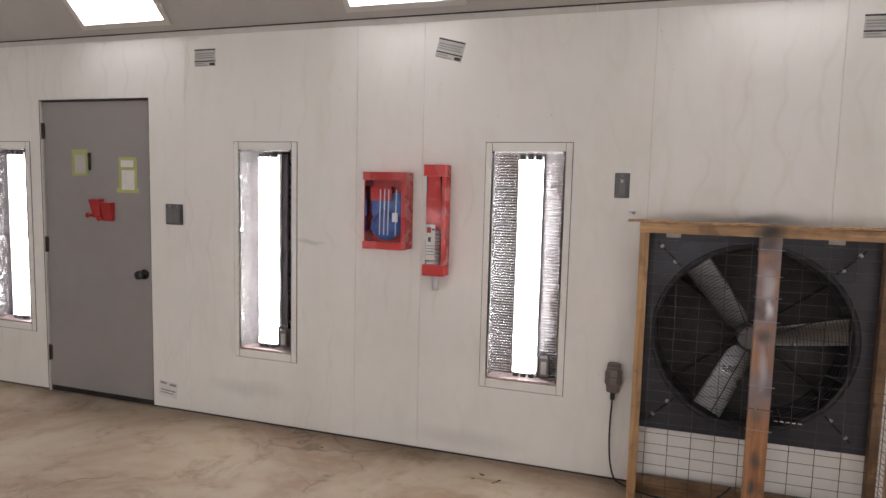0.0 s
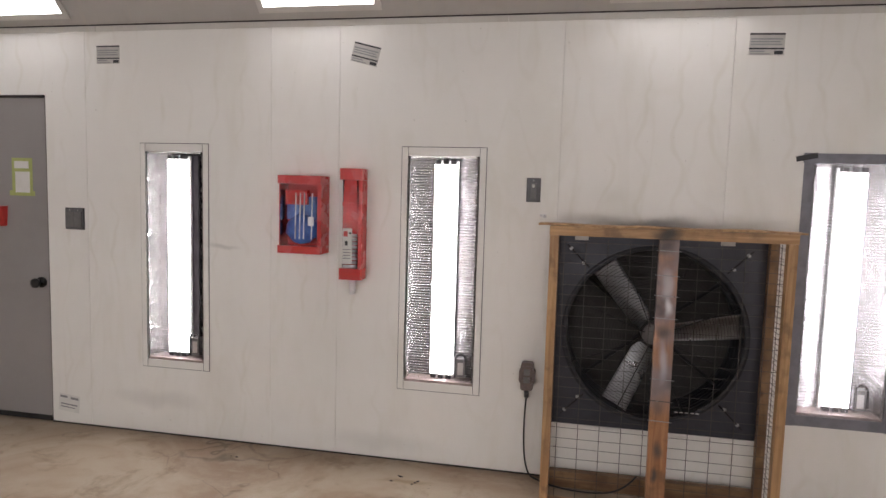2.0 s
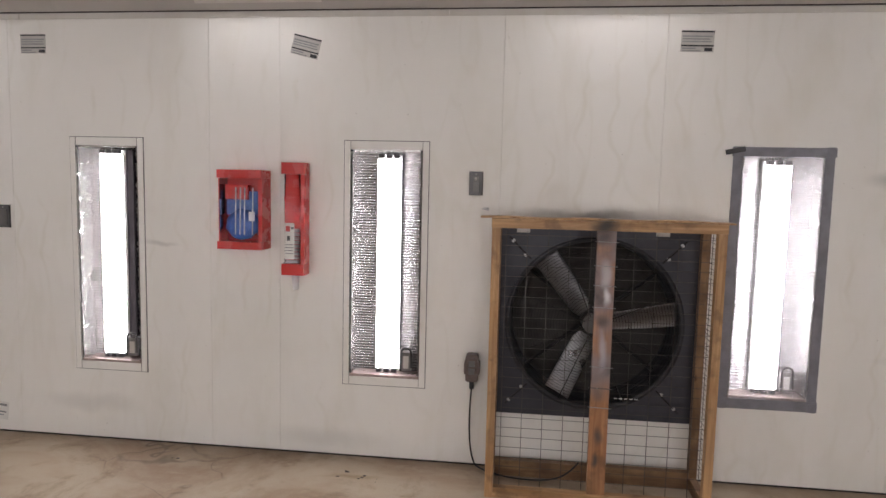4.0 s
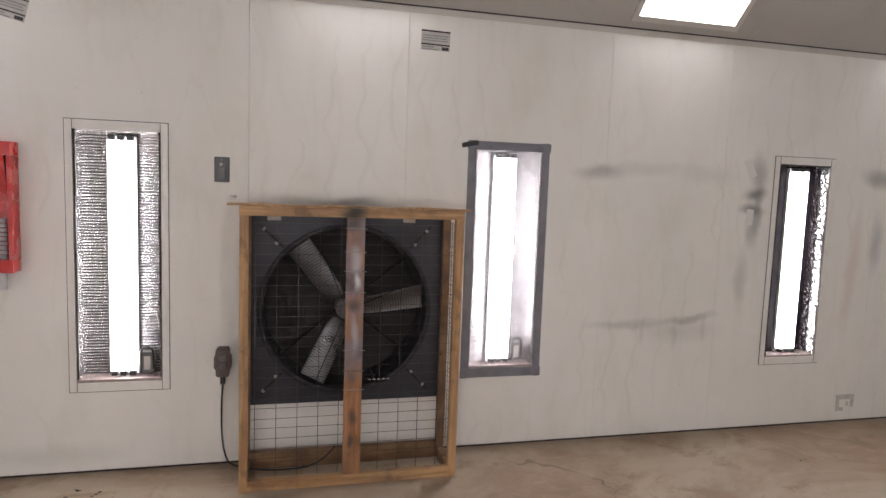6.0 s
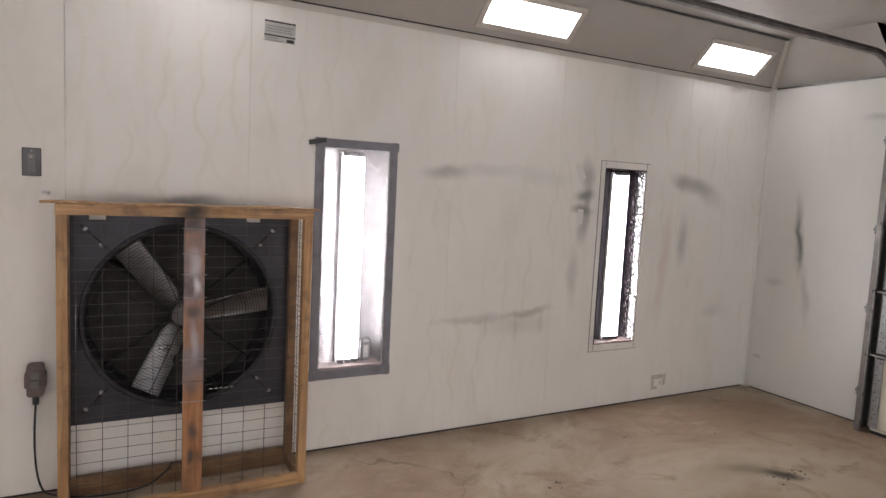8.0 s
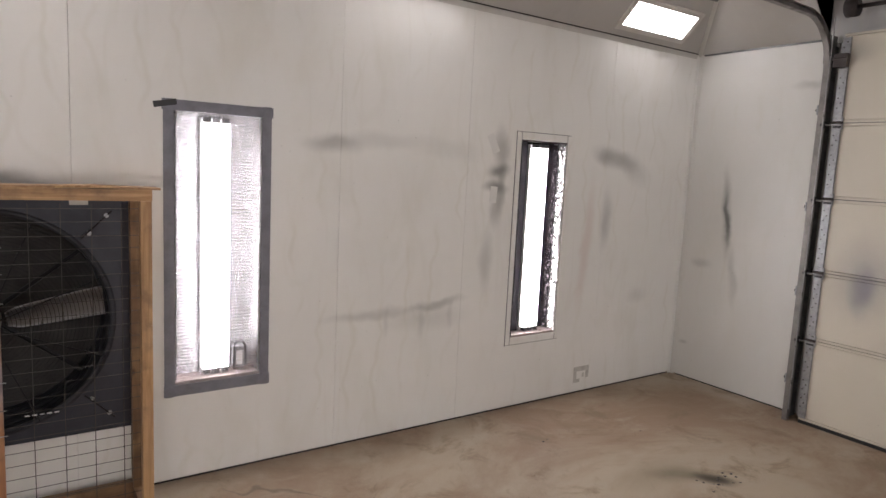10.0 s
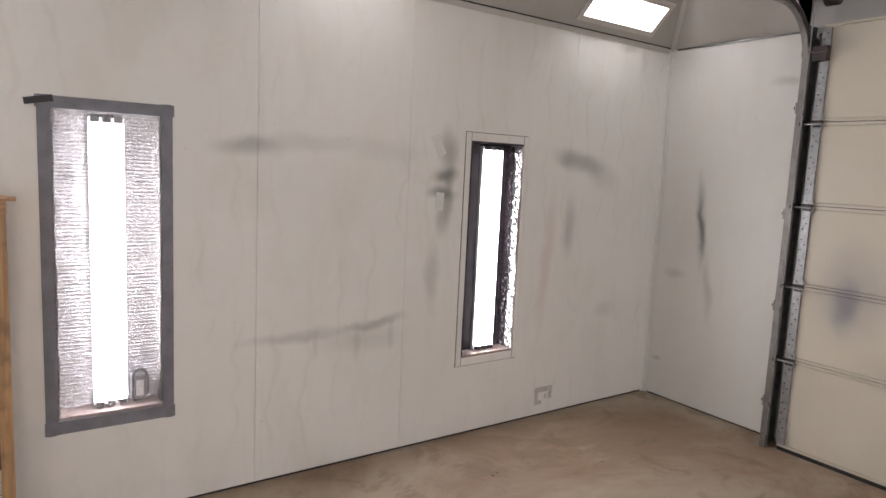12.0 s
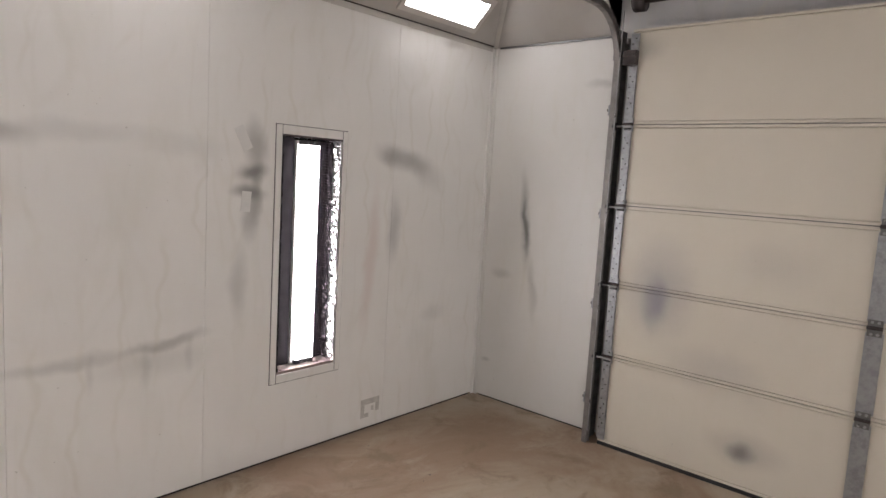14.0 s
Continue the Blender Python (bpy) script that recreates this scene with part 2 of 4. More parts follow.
def concrete():
    m, t, b = nodes_of("stained_concrete")
    v = place(t, where="world")
    big = noise_node(t, v, 0.75, 6.0, 0.62, 0.7)
    mid = noise_node(t, place(t, (1.0, 2.2, 1.0), where="world"), 2.3, 6.0, 0.66, 0.4)
    grit = noise_node(t, v, 190.0, 3.0)
    c = mix(t, ramp(t, big, 0.40, 0.62), (0.39, 0.32, 0.24), (0.26, 0.18, 0.12))
    c = mix(t, ramp(t, mid, 0.50, 0.72, 0.0, 0.5), c, (0.42, 0.36, 0.285))
    c = mix(t, ramp(t, noise_node(t, v, 3.3, 6.0, 0.7, 0.5), 0.50, 0.68, 0.0, 0.68), c, (0.19, 0.135, 0.085))
    c = mix(t, ramp(t, noise_node(t, v, 1.6, 4.0, 0.6, 0.3), 0.54, 0.68, 0.0, 0.3), c, (0.25, 0.155, 0.10))
    speck = noise_node(t, v, 34.0, 2.0)
    c = mix(t, ramp(t, speck, 0.73, 0.79, 0.0, 0.7), c, (0.09, 0.07, 0.055))
    c = mix(t, ramp(t, grit, 0.3, 0.7, 0.0, 0.22), c, (0.16, 0.13, 0.10))
    crack = t.nodes.new("ShaderNodeTexVoronoi")
    crack.feature = "DISTANCE_TO_EDGE"
    crack.inputs["Scale"].default_value = 0.42
    warp = t.nodes.new("ShaderNodeTexNoise")
    warp.inputs["Scale"].default_value = 2.6
    link(t, v, warp.inputs["Vector"])
    add = t.nodes.new("ShaderNodeVectorMath")
    add.operation = "MULTIPLY_ADD"
    link(t, warp.outputs["Color"], add.inputs[0])
    add.inputs[1].default_value = (0.7, 0.7, 0.0)
    link(t, v, add.inputs[2])
    link(t, add.outputs[0], crack.inputs["Vector"])
    line = math_node(t, "MULTIPLY", ramp(t, crack.outputs["Distance"], 0.004, 0.0), ramp(t, big, 0.45, 0.6, 0.0, 0.7))
    c = mix(t, line, c, (0.10, 0.08, 0.06))
    c = spots(t, c, [(3.97, 2.26, 0.17, 0.075, -45, 0.95, (0.035, 0.028, 0.02)), (3.86, 2.38, 0.26, 0.12, -30, 0.6, (0.10, 0.085, 0.055)), (3.75, 2.45, 0.40, 0.16, 0, 0.35, (0.17, 0.14, 0.09)),
                     (-0.35, 3.30, 0.22, 0.04, 5, 0.55, (0.19, 0.13, 0.06)), (4.75, 3.1, 0.7, 0.45, 0, 0.45, (0.20, 0.135, 0.085)),
                     (-3.6, 3.1, 0.5, 0.18, 10, 0.35, (0.16, 0.11, 0.07))], (0, 1), v)
    link(t, c, b.inputs["Base Color"])
    link(t, ramp(t, mid, 0.3, 0.7, 0.66, 0.85), b.inputs["Roughness"])
    b.inputs["Specular IOR Level"].default_value = 0.3
    bump(t, b, math_node(t, "ADD", grit, math_node(t, "MULTIPLY", mid, 3.0)), 0.25, 0.002)
    return m


def timber(name, sprayed=False, shade=0.0):
    m, t, b = nodes_of(name)
    v = place(t, (1, 1, 1))
    grain_v = place(t, (34, 34, 2.2))
    grain = noise_node(t, grain_v, 1.0, 6.0, 0.6, 0.8)
    tone = noise_node(t, v, 2.6, 3.0)
    pale, deep = ((0.50, 0.235, 0.10), (0.27, 0.105, 0.04)) if sprayed else ((0.58, 0.36, 0.17), (0.31, 0.165, 0.07))
    c = mix(t, ramp(t, grain, 0.3, 0.72), pale, deep)
    c = mix(t, ramp(t, tone, 0.42, 0.72, 0.0, 0.5), c, (0.25, 0.15, 0.085))
    c = mix(t, ramp(t, noise_node(t, v, 7.0, 4.0, 0.6), 0.5, 0.68, 0.0, 0.6), c, (0.13, 0.075, 0.04))
    knots = t.nodes.new("ShaderNodeTexVoronoi")
    knots.inputs["Scale"].default_value = 5.0
    link(t, place(t, (1.0, 1.0, 0.7)), knots.inputs["Vector"])
    c = mix(t, ramp(t, knots.outputs["Distance"], 0.085, 0.03, 0.0, 0.9), c, (0.075, 0.03, 0.014))
    if sprayed:
        low = noise_node(t, place(t, (3.0, 3.0, 3.6), shift=False), 1.0, 3.0, 0.5)
        sep = t.nodes.new("ShaderNodeSeparateXYZ")
        link(t, place(t, shift=False), sep.inputs[0])
        upper = ramp(t, sep.outputs[2], 0.36, 0.62)
        c = mix(t, math_node(t, "MULTIPLY", upper, ramp(t, low, 0.40, 0.58, 0.0, 0.75)), c, (0.22, 0.20, 0.22))
        c = mix(t, math_node(t, "MULTIPLY", upper, ramp(t, low, 0.56, 0.66, 0.0, 0.9)), c, (0.055, 0.05, 0.055))
        c = spots(t, c, [(0.905, 1.13, 0.045, 0.10, 0, 0.6, (0.60, 0.60, 0.64)), (0.915, 1.03, 0.025, 0.06, 0, 0.85, (0.74, 0.74, 0.76)),
                         (0.905, 0.78, 0.028, 0.14, 0, 0.6, (0.50, 0.50, 0.56)), (0.90, 0.35, 0.035, 0.08, 0, 0.8, SOOT), (0.9, 0.22, 0.02, 0.05, 0, 0.85, SOOT),
                         (0.905, 0.92, 0.05, 0.05, 0, 0.7, SOOT), (0.90, 1.30, 0.06, 0.05, 0, 0.8, SOOT), (0.905, 0.55, 0.04, 0.07, 0, 0.5, SOOT)], (0, 2), place(t, where="world"))
    # shade at the back of the cage, mixed into the wood colour
    if shade:
        c = mix(t, ramp(t, noise_node(t, v, 4.0, 4.0), 0.3, 0.6, shade * 0.6, shade), c, (0.055, 0.026, 0.016))
    c = spots(t, c, [(0.90, 1.365, 0.10, 0.07, 0, 0.95, (0.02, 0.02, 0.02))], (0, 2), place(t, where="world"))
    link(t, c, b.inputs["Base Color"])
    b.inputs["Roughness"].default_value = 0.55
    bump(t, b, grain, 0.3, 0.001)
    return m


def foil(name, colour=(0.36, 0.355, 0.35), dots=True, rough=0.26, seams=0.92):
    """Reflective bubble insulation: rows of flattened bubbles with dark seams between, crumpled."""
    m, t, b = nodes_of(name)
    v = place(t)
    crumple = noise_node(t, v, 24.0, 5.0, 0.65, 1.0)
    rows = t.nodes.new("ShaderNodeTexWave")
    rows.bands_direction = "Z"
    rows.inputs["Scale"].default_value = 20.3
    rows.inputs["Distortion"].default_value = 0.8
    rows.inputs["Detail"].default_value = 2.0
    rows.inputs["Detail Scale"].default_value = 5.0
    link(t, v, rows.inputs["Vector"])
    cells = noise_node(t, place(t, (1.0, 1.0, 1.6)), 110.0, 3.0, 0.6)
    h = math_node(t, "ADD", math_node(t, "MULTIPLY", crumple, 1.6), cells)
    seam = math_node(t, "MULTIPLY", ramp(t, rows.outputs["Fac"], 0.62, 0.30), seams if dots else 0.3)
    # light and dark reflections of ridges and crumples are put into the colour
    c = mix(t, ramp(t, cells, 0.45, 0.66, 0.0, 0.4), tuple(min(1.0, x * 1.7) for x in colour), tuple(x * 0.45 for x in colour))
    c = mix(t, ramp(t, crumple, 0.56, 0.72, 0.0, 0.6), c, tuple(x * 0.25 for x in colour))
    c = mix(t, seam, c, tuple(x * 0.10 for x in colour))
    link(t, c, b.inputs["Base Color"])
    b.inputs["Metallic"].default_value = 0.9
    b.inputs["Roughness"].default_value = rough
    bump(t, b, h, 0.3, 0.004)
    return m


concrete_floor = concrete()
pine = timber("weathered_pine")
pine_sprayed = timber("oversprayed_pine", True)
pine_shaded = timber("shaded_pine", False, 0.75)
foil_bright = foil("bubble_foil", (0.50, 0.49, 0.495))
# paler with weaker seams: glare at the taped light put into the colour
foil_pale = foil("glare_bubble_foil", (0.75, 0.74, 0.76), seams=0.72)
foil_dim = foil("dark_bubble_foil", (0.10, 0.088, 0.094))
foil_edge = foil("crumpled_foil_edge", (0.42, 0.41, 0.405), False, 0.18)
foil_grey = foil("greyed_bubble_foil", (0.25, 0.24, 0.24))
dark_gap = simple("black_gap", (0.02, 0.02, 0.02), 0.8)
core_grey = simple("wall_core", (0.50, 0.49, 0.47), 0.8)
lamp_glow = glow("ceiling_lamp_diffuser", LIGHT_COLOUR, LAMP_CEILING)
tube_glow = glow("fluorescent_tube", LIGHT_COLOUR, LAMP_WALL)
white_enamel = simple("white_enamel", (0.78, 0.78, 0.77), 0.35, vary=0.06)
black_plastic = simple("black_plastic", (0.025, 0.025, 0.027), 0.45)
grey_steel = simple("grey_cast_steel", (0.17, 0.165, 0.165), 0.45, 0.4, relief=0.3)
grey_device = simple("grey_device_face", (0.11, 0.11, 0.115), 0.4)
brown_device = simple("grimy_brown_casting", (0.15, 0.115, 0.105), 0.45, 0.2, vary=0.25, scale=25, relief=0.4)
door_grey = simple("grey_door_paint", (0.285, 0.268, 0.265), 0.42, vary=0.05, scale=2.5, fine=220, relief=0.08)
knob_black = simple("black_knob", (0.018, 0.017, 0.017), 0.3, 0.3)
hinge_steel = simple("dark_hinge_steel", (0.06, 0.05, 0.048), 0.5, 0.6)
tape_green = simple("green_masking_tape", (0.42, 0.46, 0.16), 0.6, vary=0.12)
paper = simple("white_paper", (0.72, 0.71, 0.68), 0.7, vary=0.06)
paper_pale = simple("faded_paper", (0.50, 0.48, 0.45), 0.7, vary=0.1)
old_label = simple("scraped_label", (0.58, 0.56, 0.52), 0.7, vary=0.15, scale=30)
ink = simple("black_ink", (0.03, 0.03, 0.035), 0.6)
ink_grey = simple("grey_ink", (0.28, 0.28, 0.29), 0.6)
red_plastic = simple("red_plastic", (0.50, 0.020, 0.018), 0.25, vary=0.03, coat=0.3)
red_dull = simple("red_holder_plastic", (0.44, 0.025, 0.024), 0.45, vary=0.12)
clear_plastic = clear("clear_plastic", (0.97, 0.97, 0.98), 0.06)
film_plastic = thin_film("hazy_plastic_film")
blue_pack = simple("blue_packaging", (0.05, 0.13, 0.42), 0.4, vary=0.3, scale=22)
white_pack = simple("white_packaging", (0.70, 0.70, 0.72), 0.4, vary=0.1)
grey_tape = simple("grey_duct_tape", (0.20, 0.20, 0.23), 0.5, vary=0.16, scale=14, relief=0.3)
copper_sill = simple("dirty_sill", (0.34, 0.27, 0.25), 0.35, 0.3, vary=0.25, scale=20)
fan_panel_paint = simple("charcoal_fan_panel", (0.034, 0.036, 0.048), 0.45, 0.2, vary=0.14, scale=6)
ring_paint = simple("charcoal_ring_paint", (0.026, 0.028, 0.035), 0.5, 0.2)
fan_black = simple("fan_guard_black", (0.012, 0.012, 0.013), 0.5, 0.4)
matt_dark_board = simple("dark_matt_board", (0.020, 0.017, 0.019), 0.95, vary=0.3, scale=16)
matt_dark_board.node_tree.nodes["Principled BSDF"].inputs["Specular IOR Level"].default_value = 0.12
shutter_dark = simple("dark_shutter", (0.022, 0.019, 0.017), 0.6)
blade_metal = simple("dusty_galvanised_blade", (0.44, 0.44, 0.46), 0.33, 0.9, vary=0.12, scale=5)
# base kept dark to carry the mesh's backlit look in its colour
wire_dark = simple("dark_mesh_wire", (0.085, 0.078, 0.072), 0.5, 0.5)
zinc = simple("galvanised_steel", (0.36, 0.37, 0.38), 0.38, 0.7, vary=0.2, scale=30, fine=90)
zinc_dark = simple("grimy_galvanised_track", (0.17, 0.17, 0.165), 0.45, 0.6, vary=0.25, scale=18)
rail_steel = simple("dull_brownish_track_steel", (0.23, 0.215, 0.205), 0.5, 0.5, vary=0.25, scale=14)
bolt_metal = simple("bolt_zinc", (0.36, 0.36, 0.36), 0.35, 0.7)
rubber = simple("black_rubber", (0.014, 0.014, 0.014), 0.7)
cable_black = simple("black_cable", (0.012, 0.012, 0.012), 0.5)


# ---------------------------------------------------------------- builders
def box(bm, x0, x1, y0, y1, z0, z1):
    vs = [bm.verts.new((x, y, z)) for x in (x0, x1) for y in (y0, y1) for z in (z0, z1)]
    for q in ((0, 1, 3, 2), (4, 6, 7, 5), (0, 4, 5, 1), (2, 3, 7, 6), (0, 2, 6, 4), (1, 5, 7, 3)):
        bm.faces.new([vs[i] for i in q])


def cyl(bm, a, b, r, seg=12, r2=None, caps=True):
    a, b = Vector(a), Vector(b)
    q = (b - a).to_track_quat("Z", "Y")
    rings = []
    for p, rad in ((a, r), (b, r if r2 is None else r2)):
        rings.append([bm.verts.new(p + q @ Vector((rad * math.cos(i * math.tau / seg), rad * math.sin(i * math.tau / seg), 0))) for i in range(seg)])
    for i in range(seg):
        j = (i + 1) % seg
        bm.faces.new((rings[0][i], rings[0][j], rings[1][j], rings[1][i]))
    if caps:
        bm.faces.new(rings[0][::-1])
        bm.faces.new(rings[1])


def sweep(bm, points, section, up=(0, 0, 1), caps=True):
    """A section (list of side, up offsets) carried along points."""
    rings = []
    pts = [Vector(p) for p in points]
    for i, p in enumerate(pts):
        d = (pts[min(i + 1, len(pts) - 1)] - pts[max(i - 1, 0)]).normalized()
        side = d.cross(Vector(up)).normalized()
        u = side.cross(d)
        rings.append([bm.verts.new(p + side * a + u * b) for a, b in section])
    n = len(section)
    for r0, r1 in zip(rings, rings[1:]):
        for i in range(n):
            j = (i + 1) % n
            bm.faces.new((r0[i], r0[j], r1[j], r1[i]))
    if caps:
        bm.faces.new(rings[0][::-1])
        bm.faces.new(rings[-1])


def rounded(bm, w, h, r, y0, y1, n=6):
    """A plate w by h to each side of the middle with round corners, from y0 to y1."""
    pts = []
    for sx, sz, a0 in ((1, 1, 0), (-1, 1, 90), (-1, -1, 180), (1, -1, 270)):
        for i in range(n + 1):
            a = radians(a0 + 90 * i / n)
            pts.append((sx * (w - r) + r * math.cos(a), sz * (h - r) + r * math.sin(a)))
    lo = [bm.verts.new((x, y0, z)) for x, z in pts]
    hi = [bm.verts.new((x, y1, z)) for x, z in pts]
    bm.faces.new(lo)
    bm.faces.new(hi[::-1])
    for i in range(len(pts)):
        j = (i + 1) % len(pts)
        bm.faces.new((lo[i], hi[i], hi[j], lo[j]))


def circle(r, n=8):
    return [(r * math.cos(i * math.tau / n), r * math.sin(i * math.tau / n)) for i in range(n)]


def mesh_of(name, bm, material, bevel=0.0, smooth=False):
    if bevel:
        bmesh.ops.bevel(bm, geom=[e for e in bm.edges if e.is_manifold and e.calc_face_angle(0) > 0.6], offset=bevel, segments=2, affect="EDGES", clamp_overlap=True)
    bmesh.ops.recalc_face_normals(bm, faces=bm.faces)
    me = bpy.data.meshes.new(name)
    bm.to_mesh(me)
    bm.free()
    me.materials.append(material)
    if smooth:
        me.polygons.foreach_set("use_smooth", [True] * len(me.polygons))
    return me


def part(name, bm, material, parent=None, label="", bevel=0.0, smooth=False):
    ob = new(name, mesh_of(name, bm, material, bevel, smooth))
    ob.parent = parent
    return tagged(ob, label)


def block(name, dims, material, parent=None, label="", bevel=0.0):
    bm = bmesh.new()
    box(bm, *dims)
    return part(name, bm, material, parent, label, bevel)


def rod(name, a, b, r, material, parent=None, label="", seg=12, r2=None):
    bm = bmesh.new()
    cyl(bm, a, b, r, seg, r2)
    return part(name, bm, material, parent, label, smooth=seg > 8)


def thing(name, label, category, loc=(0, 0, 0), group="", kind=""):
    ob = new(name)
    ob.location = loc
    ob.empty_display_size = 0.1
    return tagged(ob, label, category, group, kind)


def share(name, data, parent, m):
    ob = new(name, data)
    ob.parent = parent
    ob.matrix_basis = m
    return ob


def slab(bm, a0, a1, b0, b1, d0, d1, holes, turn):
    """A board a by b with rectangular holes through it from depth d0 to d1; turn makes a point of (a, d, b)."""
    cuts_a = sorted({a0, a1, *(min(max(v, a0), a1) for h in holes for v in h[:2])})
    cuts_b = sorted({b0, b1, *(min(max(v, b0), b1) for h in holes for v in h[2:])})

    def solid(i, j):
        if not (0 <= i < len(cuts_a) - 1 and 0 <= j < len(cuts_b) - 1):
            return False
        ca, cb = (cuts_a[i] + cuts_a[i + 1]) / 2, (cuts_b[j] + cuts_b[j + 1]) / 2
        return not any(h[0] < ca < h[1] and h[2] < cb < h[3] for h in holes)

    grid = {}

    def v(i, j, k):
        if (i, j, k) not in grid:
            grid[i, j, k] = bm.verts.new(turn(cuts_a[i], (d0, d1)[k], cuts_b[j]))
        return grid[i, j, k]

    for i in range(len(cuts_a) - 1):
        for j in range(len(cuts_b) - 1):
            if not solid(i, j):
                continue
            bm.faces.new((v(i, j, 0), v(i + 1, j, 0), v(i + 1, j + 1, 0), v(i, j + 1, 0)))
            bm.faces.new((v(i, j, 1), v(i, j + 1, 1), v(i + 1, j + 1, 1), v(i + 1, j, 1)))
            for di, dj, a, b in ((-1, 0, (i, j), (i, j + 1)), (1, 0, (i + 1, j), (i + 1, j + 1)), (0, -1, (i, j), (i + 1, j)), (0, 1, (i, j + 1), (i + 1, j + 1))):
                if not solid(i + di, j + dj):
                    bm.faces.new((v(*a, 0), v(*b, 0), v(*b, 1), v(*a, 1)))


def facing_south(a, d, b):
    return (a, d, b)


def facing_west(a, d, b):
    return (d, a, b)


# ---------------------------------------------------------------- structure
bm = bmesh.new()
box(bm, WEST - 0.3, EAST + 0.3, SOUTH - 0.3, NORTH + 0.3, -0.15, 0.0)
tagged(part("floor", bm, concrete_floor), "tan stained concrete floor with cracks and blotches", "floor", kind="structure")

HOLES = [(a, b, *WIN_Z) for a, b in WINDOWS] + [(DOOR[0], DOOR[1], -0.1, DOOR[2]), (FAN[0] - 0.45, FAN[0] + 0.45, FAN[1] - 0.45, FAN[1] + 0.45)]
bm = bmesh.new()
slab(bm, WEST - 0.2, EAST + 0.2, 0.0, FLAT + 0.1, NORTH + 0.045, NORTH + 0.16, HOLES, facing_south)
wall_north = tagged(part("wall_north", bm, core_grey), "long white painted booth wall with stains and overspray", "wall", kind="structure")

bm = bmesh.new()
box(bm, WEST - 0.2, EAST + 0.2, NORTH + 0.30, NORTH + 0.34, 0, FLAT + 0.1)
tagged(part("wall_outer", bm, core_grey), "dark outer skin behind the booth wall", "wall", kind="structure")

SILL_DOOR = (2.464, -0.175)      # overhead door, north and south edge
bm = bmesh.new()
slab(bm, SOUTH - 0.2, NORTH + 0.04, 0.0, FLAT + 0.1, EAST + 0.03, EAST + 0.14, [(SILL_DOOR[1] + 0.04, SILL_DOOR[0] - 0.04, -0.1, 2.40)], facing_west)
wall_east = tagged(part("wall_east", bm, core_grey), "white end wall round the overhead door", "wall", kind="structure")
bm = bmesh.new()
slab(bm, SOUTH - 0.2, NORTH + 0.2, 0.0, FLAT + 0.1, EAST + 0.30, EAST + 0.34, [], facing_west)
tagged(part("wall_outer_east", bm, core_grey), "dark outer skin behind the end wall", "wall", kind="structure")

bm = bmesh.new()
slab(bm, WEST - 0.2, EAST + 0.2, 0, FLAT + 0.1, SOUTH - 0.16, SOUTH, [(a, b, *WIN_Z) for a, b in WINDOWS], facing_south)
tagged(part("wall_south", bm, plain_paint), "plain white painted booth wall", "wall", kind="structure")
bm = bmesh.new()
box(bm, WEST - 0.16, WEST, SOUTH, NORTH + 0.04, 0, FLAT + 0.1)
tagged(part("wall_west", bm, plain_paint), "plain white painted end wall", "wall", kind="structure")

# ceiling: two sloped strips, a sloped end piece and the flat middle, one mesh
bm = bmesh.new()


def sheet(pts, up=0.02):
    lo = [bm.verts.new(p) for p in pts]
    hi = [bm.verts.new(Vector(p) + Vector((0, 0, up))) for p in pts]
    bm.faces.new(lo)
    bm.faces.new(hi[::-1])
    for i in range(len(pts)):
        j = (i + 1) % len(pts)
        bm.faces.new((lo[i], hi[i], hi[j], lo[j]))


HIP = 2.62
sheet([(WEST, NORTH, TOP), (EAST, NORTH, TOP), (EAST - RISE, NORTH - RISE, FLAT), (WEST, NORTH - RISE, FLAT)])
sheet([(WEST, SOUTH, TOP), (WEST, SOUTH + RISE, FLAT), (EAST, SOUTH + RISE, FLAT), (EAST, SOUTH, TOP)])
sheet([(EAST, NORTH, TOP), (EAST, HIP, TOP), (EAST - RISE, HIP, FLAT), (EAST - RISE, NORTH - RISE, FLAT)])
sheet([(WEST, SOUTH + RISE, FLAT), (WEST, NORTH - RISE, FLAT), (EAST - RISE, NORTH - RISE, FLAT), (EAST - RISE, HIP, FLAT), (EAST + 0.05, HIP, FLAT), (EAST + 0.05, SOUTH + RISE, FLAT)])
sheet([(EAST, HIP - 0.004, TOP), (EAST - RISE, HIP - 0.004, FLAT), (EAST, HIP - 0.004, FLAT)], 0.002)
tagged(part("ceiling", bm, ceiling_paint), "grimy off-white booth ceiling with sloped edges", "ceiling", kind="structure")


# ---------------------------------------------------------------- wall lights
def crumpled_strip(bm, x, y0, y1, z0, z1, side, rng):
    """Foil lining on a reveal, buckled."""
    n, k = 130, 5
    rows = []
    for i in range(n + 1):
        z = z0 + (z1 - z0) * i / n
        rows.append([bm.verts.new((x + side * (0.003 + rng.random() * 0.008 + (0.006 * rng.random() if j == 0 else 0)), y0 + (y1 - y0) * j / k, z)) for j in range(k + 1)])
    for r0, r1 in zip(rows, rows[1:]):
        for j in range(k):
            bm.faces.new((r0[j], r0[j + 1], r1[j + 1], r1[j]))


